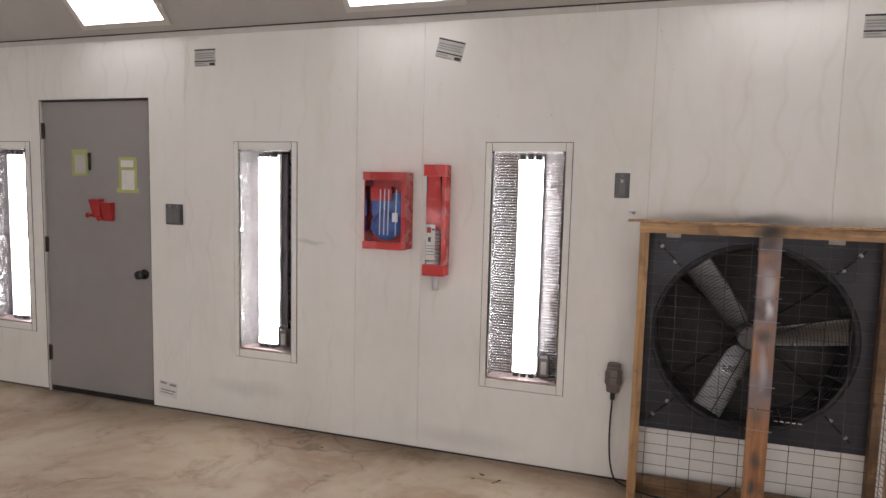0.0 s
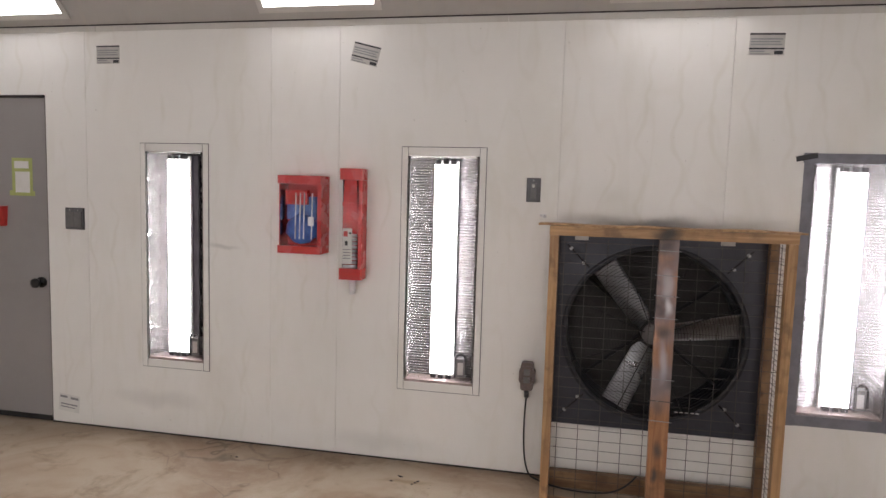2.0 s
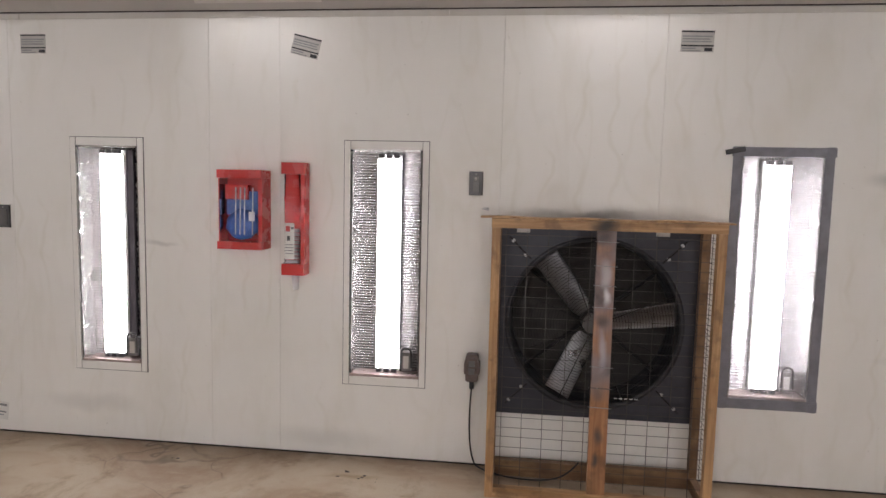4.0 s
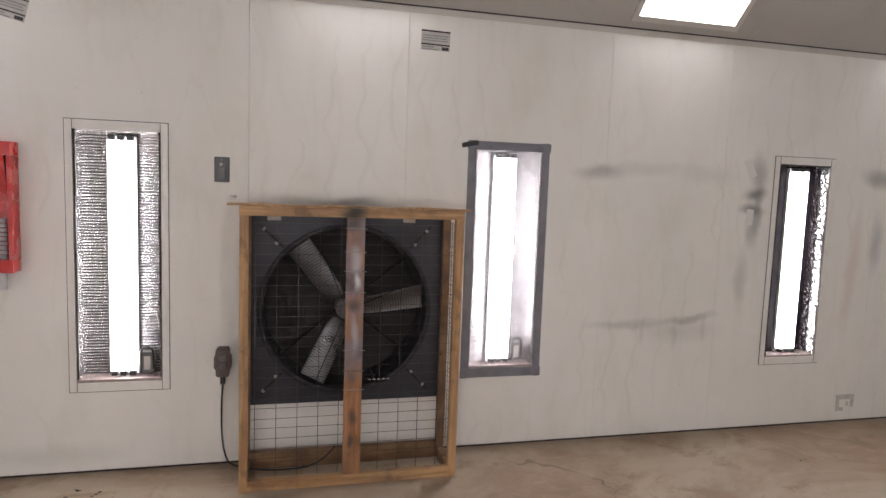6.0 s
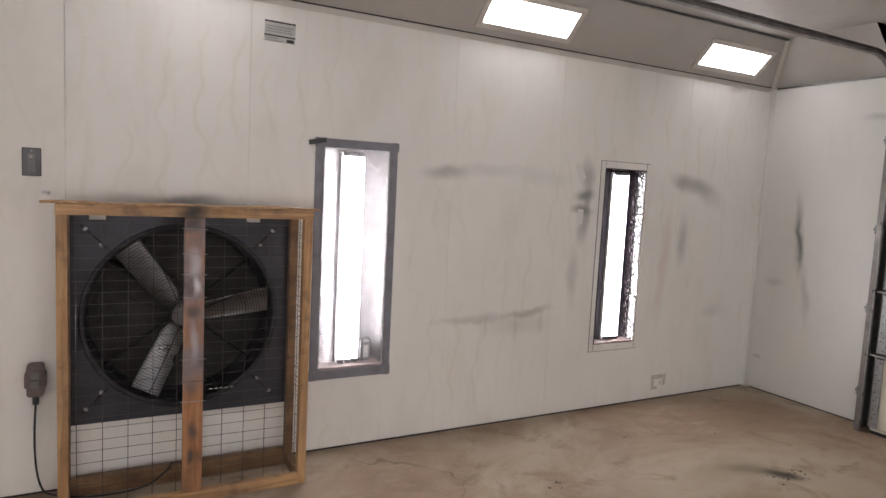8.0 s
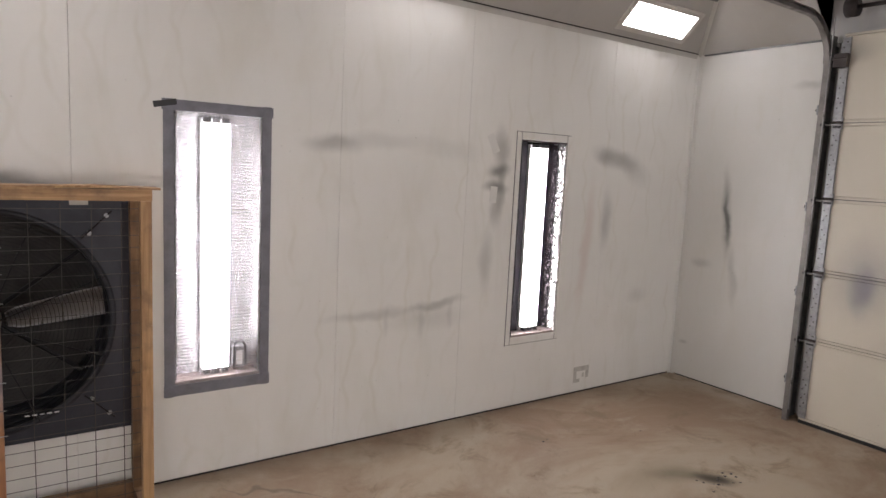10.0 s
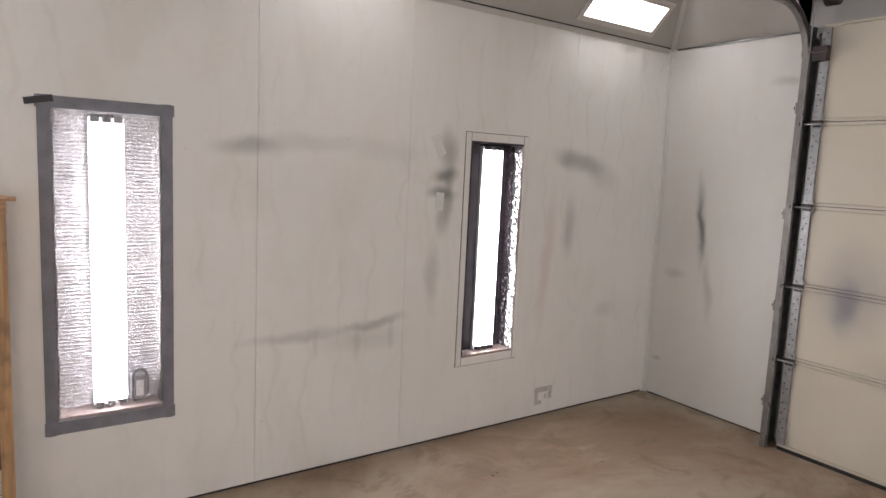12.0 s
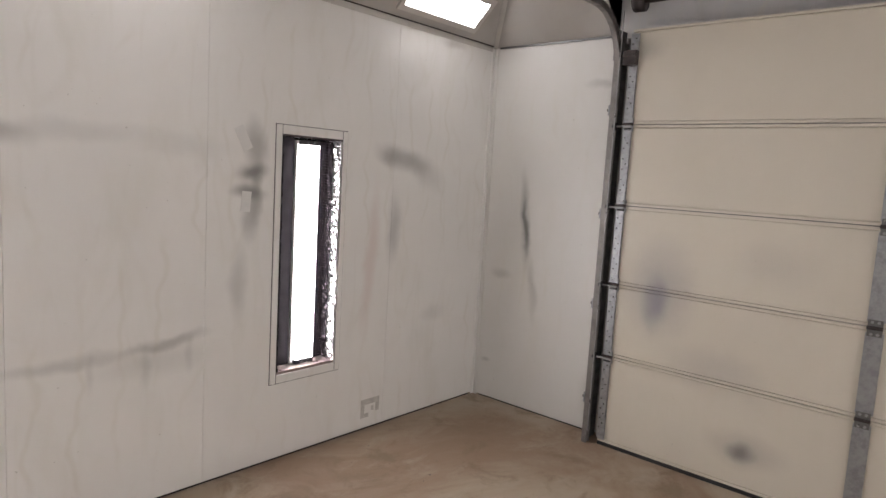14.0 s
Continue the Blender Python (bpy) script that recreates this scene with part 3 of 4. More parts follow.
def wall_light(x0, x1, lamp, back, seed, taped=False, dark_right=False, cable_box=True, dark_left=False, south=False):
    rng = random.Random(seed)
    z0, z1 = WIN_Z
    label = "tall recessed fluorescent wall light lined with reflective foil"
    if taped:
        label = "tall recessed wall light behind clear film edged with grey tape"
    ob = thing("wall_light", label, "wall light", ((x0 + x1) / 2, NORTH, z0), "recessed lights along the wall")
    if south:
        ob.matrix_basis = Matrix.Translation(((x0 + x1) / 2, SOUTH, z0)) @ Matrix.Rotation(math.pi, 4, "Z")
    w, h = (x1 - x0) / 2, z1 - z0
    depth = 0.115
    bm = bmesh.new()
    nz, nx = int(h / 0.00775), 24
    rows = []
    for i in range(nz + 1):
        wob = rng.uniform(-0.001, 0.001)
        rows.append([bm.verts.new((-w + 2 * w * j / nx, depth + (0.0026 if i % 2 else -0.0026) + rng.uniform(-0.0006, 0.0006), h * i / nz + wob * math.sin(j * 1.7 + i) + rng.uniform(-0.0006, 0.0006))) for j in range(nx + 1)])
    for r0, r1 in zip(rows, rows[1:]):
        for j in range(nx):
            bm.faces.new((r0[j], r0[j + 1], r1[j + 1], r1[j]))
    part("foil_backing", bm, back, ob, "silver bubble foil")
    block("back_board", (-w, w, depth + 0.006, depth + 0.012, 0, h), dark_gap, ob)
    for s in (-1, 1):
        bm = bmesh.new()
        dark_side = dark_left and s > 0
        crumpled_strip(bm, s * w, -0.003, 0.055 if dark_side else depth, 0.012, h - 0.012, -s, rng)
        part("foil_lining", bm, (matt_dark_board if s < 0 else foil_edge) if dark_left else foil_edge, ob, "crumpled foil edge")
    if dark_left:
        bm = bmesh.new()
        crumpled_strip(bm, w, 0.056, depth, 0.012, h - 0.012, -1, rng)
        part("foil_lining", bm, foil_dim, ob, "dark foil lining")
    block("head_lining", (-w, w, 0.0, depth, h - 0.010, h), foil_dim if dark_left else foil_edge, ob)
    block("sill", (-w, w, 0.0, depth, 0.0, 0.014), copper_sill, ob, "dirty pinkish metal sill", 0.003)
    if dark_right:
        block("side_panel", (lamp + 0.070, lamp + 0.112, depth - 0.018, depth - 0.002, 0.03, h - 0.02), matt_dark_board, ob, "dark board")
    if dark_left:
        block("side_panel", (-w + 0.02, lamp - 0.07, depth - 0.02, depth - 0.002, 0.01, h - 0.01), matt_dark_board, ob, "dark board")
    # trim round the opening
    if taped:
        t = 0.043
        for dims in ((-w - t, -w + 0.002, -0.006, 0.0, -0.05, h + 0.045), (w - 0.002, w + t, -0.006, 0.0, -0.05, h + 0.045)):
            block("tape", dims, grey_tape, ob, "grey duct tape", 0.002)
        for dims in ((-w - t - 0.006, w + t + 0.006, -0.0085, -0.0065, h - 0.004, h + 0.043), (-w - t - 0.004, w + t + 0.004, -0.0085, -0.0065, -0.052, 0.002)):
            block("tape", dims, grey_tape, ob, "grey duct tape")
        bm = bmesh.new()
        box(bm, -w - 0.085, -w + 0.012, -0.012, -0.009, h + 0.014, h + 0.040)
        bmesh.ops.rotate(bm, verts=bm.verts, cent=(-w - 0.02, 0, h + 0.03), matrix=Matrix.Rotation(radians(-12), 3, "Y"))
        part("loose_tape", bm, black_plastic, ob, "curled dark tape end")
        film = block("film", (-w, w, -0.003, -0.0015, 0, h), film_plastic, ob, "hazy clear plastic film")
        film.visible_shadow = False
        for sx, zz in ((1, h + 0.022), (-1, -0.030), (1, -0.030)):
            bm = bmesh.new()
            rounded(bm, 0.022, 0.024, 0.010, -0.0115, -0.009)
            bmesh.ops.translate(bm, verts=bm.verts, vec=(sx * (w + t - 0.020), 0, zz))
            part("tape_end", bm, grey_tape, ob, "folded end of tape")
    else:
        t = 0.034
        for dims in ((-w - t, -w, -0.007, 0.012, -0.045, h + 0.045), (w, w + t, -0.007, 0.012, -0.045, h + 0.045),
                     (-w, w, -0.006, 0.012, h, h + 0.038), (-w, w, -0.006, 0.012, -0.045, 0.0)):
            block("trim_strip", dims, wall_paint, ob, "white painted trim", 0.0025)
        e = t + 0.004
        # thin dark strips outline the outer edge of the trim
        for dims in ((-w - e, -w - t, -0.003, -0.0005, -0.049, h + 0.049), (w + t, w + e, -0.003, -0.0005, -0.049, h + 0.049),
                     (-w - t, w + t, -0.003, -0.0005, h + 0.0455, h + 0.049), (-w - t, w + t, -0.003, -0.0005, -0.049, -0.0455)):
            block("sealant_line", dims, grey_steel, ob, "thin dark outline of the trim")
        for s in (-1, 1):
            block("joint_line", (s * w - 0.001, s * w + 0.001, -0.0085, -0.0072, -0.044, h + 0.044), hinge_steel, ob, "dark joint")
        for s in (-1, 1):
            block("corner_gap", (s * w - 0.012 * (s > 0), s * w + 0.012 * (s < 0), -0.0085, -0.0065, h - 0.012, h - 0.002), black_plastic, ob)
    # fluorescent fitting
    fit = block("lamp_body", (lamp - 0.066, lamp + 0.066, depth - 0.040, depth - 0.013, 0.02, h - 0.022), white_enamel, ob, "white lamp tray", 0.003)
    for i in range(3):
        cx = lamp - 0.043 + i * 0.043
        rod("tube", (cx, depth - 0.058, 0.045), (cx, depth - 0.058, h - 0.045), 0.0195, tube_glow, fit, "lit fluorescent tube", 12)
    for zz in (0.020, h - 0.046):
        for i in range(3):
            cx = lamp - 0.043 + i * 0.043
            block("socket", (cx - 0.014, cx + 0.014, depth - 0.075, depth - 0.042, zz, zz + 0.026), black_plastic, fit, "dark lamp socket", 0.003)
    if cable_box:
        bx = lamp + 0.112
        jb = block("junction_box", (bx - 0.026, bx + 0.026, depth - 0.065, depth - 0.003, 0.03, 0.135), grey_steel, ob, "grey junction box", 0.006)
        bm = bmesh.new()
        pts = [(bx + 0.0 - 0.03 * math.cos(a), depth - 0.07, 0.13 + 0.035 * math.sin(a)) for a in [i * math.pi / 10 for i in range(11)]]
        pts = [(bx - 0.03, depth - 0.07, 0.03)] + pts + [(bx + 0.032, depth - 0.07, 0.05)]
        sweep(bm, pts, circle(0.006), (0, 1, 0))
        part("cable", bm, cable_black, jb, "black loop of cable", smooth=True)
        block("cover_plate", (bx - 0.015, bx + 0.015, depth - 0.069, depth - 0.066, 0.045, 0.115), paper_pale, jb, "pale cover plate")
    return ob


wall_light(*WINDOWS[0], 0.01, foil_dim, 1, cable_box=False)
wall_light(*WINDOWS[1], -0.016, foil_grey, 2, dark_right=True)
wall_light(*WINDOWS[2], 0.004, foil_bright, 3)
wall_light(*WINDOWS[3], 0.002, foil_pale, 4, taped=True)
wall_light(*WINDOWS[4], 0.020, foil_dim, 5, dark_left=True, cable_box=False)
# unseen south row, inferred from dispenser streaks, throws light onto the north wall
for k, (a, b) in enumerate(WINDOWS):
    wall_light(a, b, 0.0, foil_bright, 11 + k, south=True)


# ---------------------------------------------------------------- ceiling lights
def ceiling_light(x, south=False):
    ob = thing("ceiling_light", "lit rectangular ceiling light in a pale metal frame", "ceiling light", group="lights in the sloped ceiling")
    w, a, b = 0.317, 0.004, 0.182
    fr = 0.035
    for dims in ((-w - fr, -w, a - fr, b + fr), (w, w + fr, a - fr, b + fr)):
        block("frame", (dims[0], dims[1], dims[2], dims[3], 0.0, 0.014), trim_paint, ob, "pale metal frame", 0.003)
    for y0, y1 in ((a - fr, a), (b, b + fr)):
        block("frame", (-w, w, y0, y1, 0.0, 0.013), trim_paint, ob, "pale metal frame", 0.003)
    block("diffuser", (-w, w, a, b, 0.001, 0.007), lamp_glow, ob, "glowing white diffuser")
    tilt = Matrix.Rotation(radians(135), 4, "X")
    s = 0.065
    # south copies hang out of view
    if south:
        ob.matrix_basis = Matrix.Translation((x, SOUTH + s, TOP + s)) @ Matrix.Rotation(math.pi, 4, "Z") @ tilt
    else:
        ob.matrix_basis = Matrix.Translation((x, NORTH - s, TOP + s)) @ tilt
    return ob


for x in (-4.72, -2.85, -0.935, 0.95, 2.835, 4.675):
    ceiling_light(x)
# unseen south row, added as a mirror of the north one for light
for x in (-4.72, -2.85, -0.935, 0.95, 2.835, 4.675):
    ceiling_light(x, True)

# trim along the top of the wall, in lengths
bm = bmesh.new()
trim = tagged(new("trim"), "off-white angle strip along the wall top", "trim", kind="structure")
for a, b in ((WEST, -4.6), (-4.597, -2.37), (-2.367, 0.09), (0.093, 2.45), (2.453, EAST - 0.03)):
    bm = bmesh.new()
    box(bm, a, b, NORTH - 0.0045, NORTH - 0.0005, 2.430, 2.462)
    part("strip", bm, trim_paint, trim, bevel=0.002)
    bm = bmesh.new()
    box(bm, a, b, NORTH - 0.010, NORTH - 0.003, 2.463, 2.469)
    part("joint_line", bm, hinge_steel, trim)
block("corner_strip", (EAST - 0.034, EAST - 0.003, NORTH - 0.005, NORTH - 0.001, 0.0, TOP), wall_paint, trim, bevel=0.002)
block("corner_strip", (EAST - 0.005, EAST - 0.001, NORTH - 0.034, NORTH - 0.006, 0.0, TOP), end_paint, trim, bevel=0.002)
block("end_strip", (EAST - 0.012, EAST - 0.002, HIP, NORTH - 0.05, TOP - 0.012, TOP - 0.001), zinc_dark, trim, bevel=0.002)
bm = bmesh.new()
sweep(bm, [(EAST - 0.01, NORTH - 0.01, TOP - 0.006), (EAST - RISE, NORTH - RISE, FLAT - 0.008)], [(-0.014, -0.004), (0.014, -0.004), (0.014, 0.004), (-0.014, 0.004)])
part("hip_strip", bm, trim_paint, trim)
block("slope_strip", (WEST, EAST - RISE, NORTH - RISE - 0.012, NORTH - RISE + 0.004, FLAT - 0.016, FLAT - 0.004), zinc_dark, trim)


# ---------------------------------------------------------------- personnel door
def personnel_door():
    x0, x1, top = DOOR
    ob = thing("door_1", "closed grey flush metal door with black knob", "door", ((x0 + x1) / 2, NORTH, 0), kind="structure")
    w = (x1 - x0) / 2
    leaf = block("leaf", (-w + 0.020, w - 0.006, 0.006, 0.048, 0.040, top - 0.010), door_grey, ob, "grey painted leaf", 0.002)
    block("sweep", (-w + 0.020, w - 0.006, 0.004, 0.046, 0.006, 0.039), rubber, leaf, "black sweep under the door")
    block("jamb", (-w, -w + 0.013, -0.003, 0.10, 0.0, top), trim_paint, ob, "white jamb")
    block("jamb", (w - 0.003, w, -0.001, 0.10, 0.0, top), hinge_steel, ob, "dark jamb edge")
    block("head", (-w + 0.013, w - 0.003, -0.001, 0.10, top - 0.006, top), hinge_steel, ob, "dark head gap")
    block("jamb_line", (-w - 0.006, -w - 0.0005, -0.003, -0.0005, 0.0, top + 0.005), hinge_steel, ob, "dark gap line")
    block("jamb_line", (-w, w, -0.003, -0.0012, top - 0.001, top + 0.005), hinge_steel, ob, "dark gap line")
    block("stop", (-w, w, 0.10, 0.14, 0.0, top), dark_gap, ob)
    for z in (1.85, 1.06, 0.28):
        bm = bmesh.new()
        cyl(bm, (-w + 0.016, 0.0, z - 0.055), (-w + 0.016, 0.0, z + 0.055), 0.009, 10)
        box(bm, -w + 0.017, -w + 0.035, 0.001, 0.0055, z - 0.052, z + 0.052)
        part("hinge", bm, hinge_steel, ob, "dark steel hinge")
    knob = bmesh.new()
    cyl(knob, (w - 0.06, 0.006, 0.90), (w - 0.06, -0.008, 0.90), 0.034, 20)
    cyl(knob, (w - 0.06, -0.008, 0.90), (w - 0.06, -0.035, 0.90), 0.014, 14)
    prof = [(0.016, -0.030), (0.027, -0.038), (0.031, -0.050), (0.028, -0.062), (0.015, -0.069), (0.0015, -0.071)]
    for (r0, y0), (r1, y1) in zip(prof, prof[1:]):
        cyl(knob, (w - 0.06, y0, 0.90), (w - 0.06, y1, 0.90), r0, 20, r1, False)
    part("knob", knob, knob_black, leaf, "round black knob", smooth=True)
    block("latch_plate", (w - 0.0055, w - 0.0015, -0.004, 0.03, 0.86, 0.94), zinc, ob)
    return ob


personnel_door()
DF = NORTH + 0.006               # front of the door leaf


def note(x, z, pieces, label):
    ob = thing("paper_note", label, "note", (x, DF, z), "notes taped on the door")
    for i, (a, b, c, d, m) in enumerate(pieces):
        block("tape" if m is tape_green else "paper", (a, b, -0.0008 - 0.0009 * (i + 1), -0.0008 - 0.0009 * i, c, d), m, ob)
    return ob


T, P = tape_green, paper
note(-3.325, 1.63, [(-0.075, 0.065, -0.085, 0.095, T), (-0.05, 0.045, -0.07, 0.06, paper_pale)], "small white paper note framed in green masking tape on the door")
note(-2.92, 1.555, [(-0.075, 0.075, -0.085, 0.12, T), (-0.095, 0.09, -0.115, -0.084, T), (-0.05, 0.055, -0.095, 0.035, P), (-0.055, 0.05, 0.055, 0.10, P)],
     "two white paper notes framed in green masking tape on the door")
pen = thing("marker_pen", "slim black marker pen hung beside the note", "pen", (-3.238, DF - 0.010, 1.64))
rod("barrel", (0, 0, -0.055), (0, 0, 0.035), 0.009, black_plastic, pen)
rod("cap", (0, 0, 0.036), (0, 0, 0.062), 0.0102, ink, pen)


def holder(x, z, s):
    ob = thing("paint_cup_holder", "red plastic wedge-shaped holder fixed on the door", "holder", (x, DF, z), "red holders on the door")
    bm = bmesh.new()
    w = 0.058 * s
    top = [(-w, -0.001, 0.085 * s), (w, -0.001, 0.085 * s), (w, -0.045, 0.08 * s), (-w, -0.045, 0.08 * s)]
    bot = [(-w * 0.7, -0.001, -0.07 * s), (w * 0.8, -0.001, -0.07 * s), (w * 0.75, -0.02, -0.075 * s), (-w * 0.65, -0.02, -0.075 * s)]
    tv, bv = [bm.verts.new(p) for p in top], [bm.verts.new(p) for p in bot]
    bm.faces.new(tv)
    bm.faces.new(bv[::-1])
    for i in range(4):
        j = (i + 1) % 4
        bm.faces.new((tv[i], bv[i], bv[j], tv[j]))
    part("pocket", bm, red_dull, ob, bevel=0.006)
    rod("peg", (-w - 0.03, -0.02, -0.045), (-w * 0.72, -0.02, -0.045), 0.009, red_dull, ob)
    rod("peg_head", (-w - 0.038, -0.02, -0.045), (-w - 0.031, -0.02, -0.045), 0.017, red_dull, ob)
    return ob


holder(-3.175, 1.325, 0.80)
holder(-3.080, 1.305, 0.80)

# ---------------------------------------------------------------- plates, stickers
def device_plate(name, label, x, z, w, h, toggles):
    ob = thing(name, label, "switch", (x, NORTH, z))
    block("plate", (-w / 2, w / 2, -0.010, -0.001, -h / 2, h / 2), grey_device, ob, "dark grey cover plate", 0.003)
    block("rim", (-w / 2 - 0.004, w / 2 + 0.004, -0.004, -0.0005, -h / 2 - 0.004, h / 2 + 0.004), black_plastic, ob)
    for a in toggles:
        block("flap", (a - w * 0.22, a + w * 0.22, -0.019, -0.0105, -h * 0.40, h * 0.32), grey_steel, ob, "hinged flap", 0.003)
        rod("screw", (a, -0.0105, h * 0.42), (a, -0.0135, h * 0.42), 0.005, bolt_metal, ob)
    return ob


device_plate("outlet_cover", "dark grey two-gang weatherproof outlet cover on the wall", -2.54, 1.31, 0.125, 0.125, (-0.028, 0.028))
sw = device_plate("light_switch", "dark grey wall switch with a pale lever", 0.255, 1.56, 0.066, 0.118, (0.0,))
rod("lever", (0.0, -0.02, 0.018), (0.0, -0.034, 0.026), 0.007, paper_pale, sw)


def sticker(x, z, w, h, lean, label, bars=True, mat=None):
    ob = thing("sticker", label, "sticker", (x, NORTH, z), "stickers on the wall")
    ob.rotation_euler = (0, radians(lean), 0)
    block("sheet", (-w / 2, w / 2, -0.0012, -0.0004, -h / 2, h / 2), mat or paper_pale, ob)
    if bars:
        for a, b, c, d, m in ((-0.5, 0.5, 0.42, 0.50, ink), (-0.5, 0.5, -0.24, -0.17, ink), (-0.46, 0.44, 0.20, 0.27, ink_grey), (-0.46, 0.38, 0.08, 0.14, ink_grey),
                              (-0.46, 0.42, -0.04, 0.02, ink_grey), (-0.46, -0.05, -0.36, -0.30, ink_grey), (0.22, 0.46, -0.46, -0.30, ink), (-0.46, 0.1, -0.47, -0.42, ink_grey)):
            block("print_bar", (a * w, b * w, -0.0020, -0.0014, c * h, d * h), m, ob)
    else:
        for a, b, c, d in ((-0.45, -0.1, 0.28, 0.40), (0.05, 0.42, 0.25, 0.38), (-0.40, 0.40, -0.12, -0.04), (-0.40, 0.3, -0.28, -0.22)):
            block("print_bar", (a * w, b * w, -0.0020, -0.0014, c * h, d * h), ink_grey, ob)
    return ob


sticker(-2.29, 2.295, 0.155, 0.105, 0, "white printed notice sticker with black bars")
sticker(-0.685, 2.275, 0.155, 0.105, 14, "crooked white printed notice sticker with black bars")
sticker(1.35, 2.295, 0.16, 0.105, 1, "white printed notice sticker with black bars")
sticker(-2.615, 0.135, 0.15, 0.11, 6, "torn pale label low on the wall beside the door", False, paper)
old = thing("label_remains", "scraped remains of a grey label low on the wall", "sticker", (4.31, NORTH, 0.13))
for dims in ((-0.075, 0.075, 0.025, 0.06), (-0.075, -0.045, -0.055, 0.024), (0.045, 0.075, -0.03, 0.024), (-0.044, -0.01, -0.055, -0.03), (0.01, 0.03, -0.02, 0.01)):
    block("scrap", (dims[0], dims[1], -0.0012, -0.0004, dims[2], dims[3]), old_label, old)
for x, z, lean, h in ((3.405, 1.69, -28, 0.12), (3.425, 1.385, 4, 0.10)):
    ob = thing("tape_scrap", "strip of white masking tape stuck on the wall", "tape", (x, NORTH, z), "tape scraps on the wall")
    ob.rotation_euler = (0, radians(lean), 0)
    block("strip", (-0.026, 0.026, -0.0016, -0.0004, -h / 2, h / 2), paper, ob)


# ---------------------------------------------------------------- red dispensers
def wipe_dispenser():
    ob = thing("wipe_dispenser", "red wall dispenser with clear window and blue packs inside", "dispenser", (-1.01, NORTH, 1.39))
    w, h, d = 0.125, 0.215, 0.135
    block("back", (-w, w, -0.008, -0.001, -h, h), red_plastic, ob, "red back plate", 0.003)
    block("base", (-w, w, -d, -0.009, -h, -h + 0.042), red_plastic, ob, "red tray", 0.010)
    block("cap", (-w, w, -d, -0.009, h - 0.045, h), red_plastic, ob, "red lid", 0.010)
    block("side_wall", (w - 0.022, w, -d + 0.012, -0.009, -h + 0.043, h - 0.046), red_plastic, ob, "red side wall", 0.004)
    block("side_wall", (-w, -w + 0.012, -d + 0.020, -0.009, -h + 0.043, h - 0.046), red_plastic, ob, "red side wall", 0.004)
    cover = block("cover", (-w + 0.0125, w - 0.0225, -d + 0.004, -0.0095, -h + 0.0425, h - 0.0455), clear_plastic, ob, "clear plastic window", 0.034)
    cover.visible_shadow = False
    bm = bmesh.new()
    bmesh.ops.create_icosphere(bm, subdivisions=3, radius=1.0)
    for v in bm.verts:
        n = noise.noise(v.co * 2.2) * 0.18
        v.co = Vector((-0.003 + v.co.x * 0.098 * (1 + n), -0.066 + v.co.y * 0.042, -0.082 + v.co.z * 0.082 * (1 + n)))
    part("wipe_bundle", bm, blue_pack, ob, "crumpled blue wipes", smooth=True)
    block("liner", (-0.112, 0.095, -0.014, -0.0095, -0.165, 0.165), red_dull, ob, "dull red liner")
    block("pack", (-0.098, 0.075, -0.062, -0.03, -0.03, 0.10), blue_pack, ob, "blue pack", 0.012)
    block("pack_band", (-0.095, 0.030, -0.088, -0.028, 0.055, 0.135), red_plastic, ob, "red band of the pack", 0.010)
    block("pack_label", (0.045, 0.078, -0.112, -0.108, -0.06, -0.01), white_pack, ob, "white label")
    # white rods stand in for lamp reflections on the bulged window
    for a in (-0.030, -0.004, 0.020, 0.066):
        rod("stick", (a, -0.112, -0.135), (a + 0.004, -0.112, 0.12), 0.0036, white_pack, ob, "white streak for a lamp reflection", 8)
    return ob


def cup_dispenser():
    ob = thing("tube_dispenser", "tall red dispenser with a clear tube of white lids", "dispenser", (-0.725, NORTH, 1.345))
    w, h, d = 0.062, 0.305, 0.10
    block("cap", (-w, w, -d, -0.001, h - 0.062, h), red_plastic, ob, "red cap", 0.008)
    block("base", (-w, w, -d, -0.001, -h, -h + 0.062), red_plastic, ob, "red base", 0.008)
    block("back", (-w, w, -0.012, -0.001, -h + 0.063, h - 0.063), red_plastic, ob, "red back plate")
    block("side_wall", (w - 0.020, w, -d + 0.012, -0.013, -h + 0.063, h - 0.063), red_plastic, ob, "red side wall", 0.003)
    tube = rod("tube", (-0.014, -0.058, -h + 0.063), (-0.014, -0.058, h - 0.063), 0.043, clear_plastic, ob, "clear tube", 24)
    tube.visible_shadow = False
    for i in range(9):
        z = -h + 0.066 + i * 0.021
        rod("lid", (-0.014, -0.058, z), (-0.014, -0.058, z + 0.017), 0.036, white_pack, ob, "stacked white lid", 20, 0.033)
    block("print_panel", (-0.042, 0.012, -0.1026, -0.1016, -0.215, -0.020), paper, ob, "white printed label")
    for a, b, c, d, m in ((-0.028, -0.012, -0.115, -0.090, ink), (-0.006, 0.008, -0.052, -0.042, ink), (-0.036, -0.012, -0.066, -0.036, red_dull), (-0.038, 0.006, -0.140, -0.135, ink_grey),
                          (-0.038, 0.008, -0.156, -0.151, ink_grey), (-0.038, 0.004, -0.172, -0.167, ink_grey), (-0.038, 0.008, -0.188, -0.183, ink_grey)):
        block("print_bar", (a, b, -0.1040, -0.1028, c, d), m, ob)
    block("band", (-0.045, 0.018, -0.1022, -0.1012, 0.10, 0.122), red_plastic, ob, "red band")
    bm = bmesh.new()
    cyl(bm, (0.0, -0.05, -h - 0.001), (0.002, -0.05, -h - 0.085), 0.022, 12, 0.016)
    part("outlet", bm, white_pack, ob, "translucent white outlet", smooth=True)
    return ob


wipe_dispenser()
cup_dispenser()


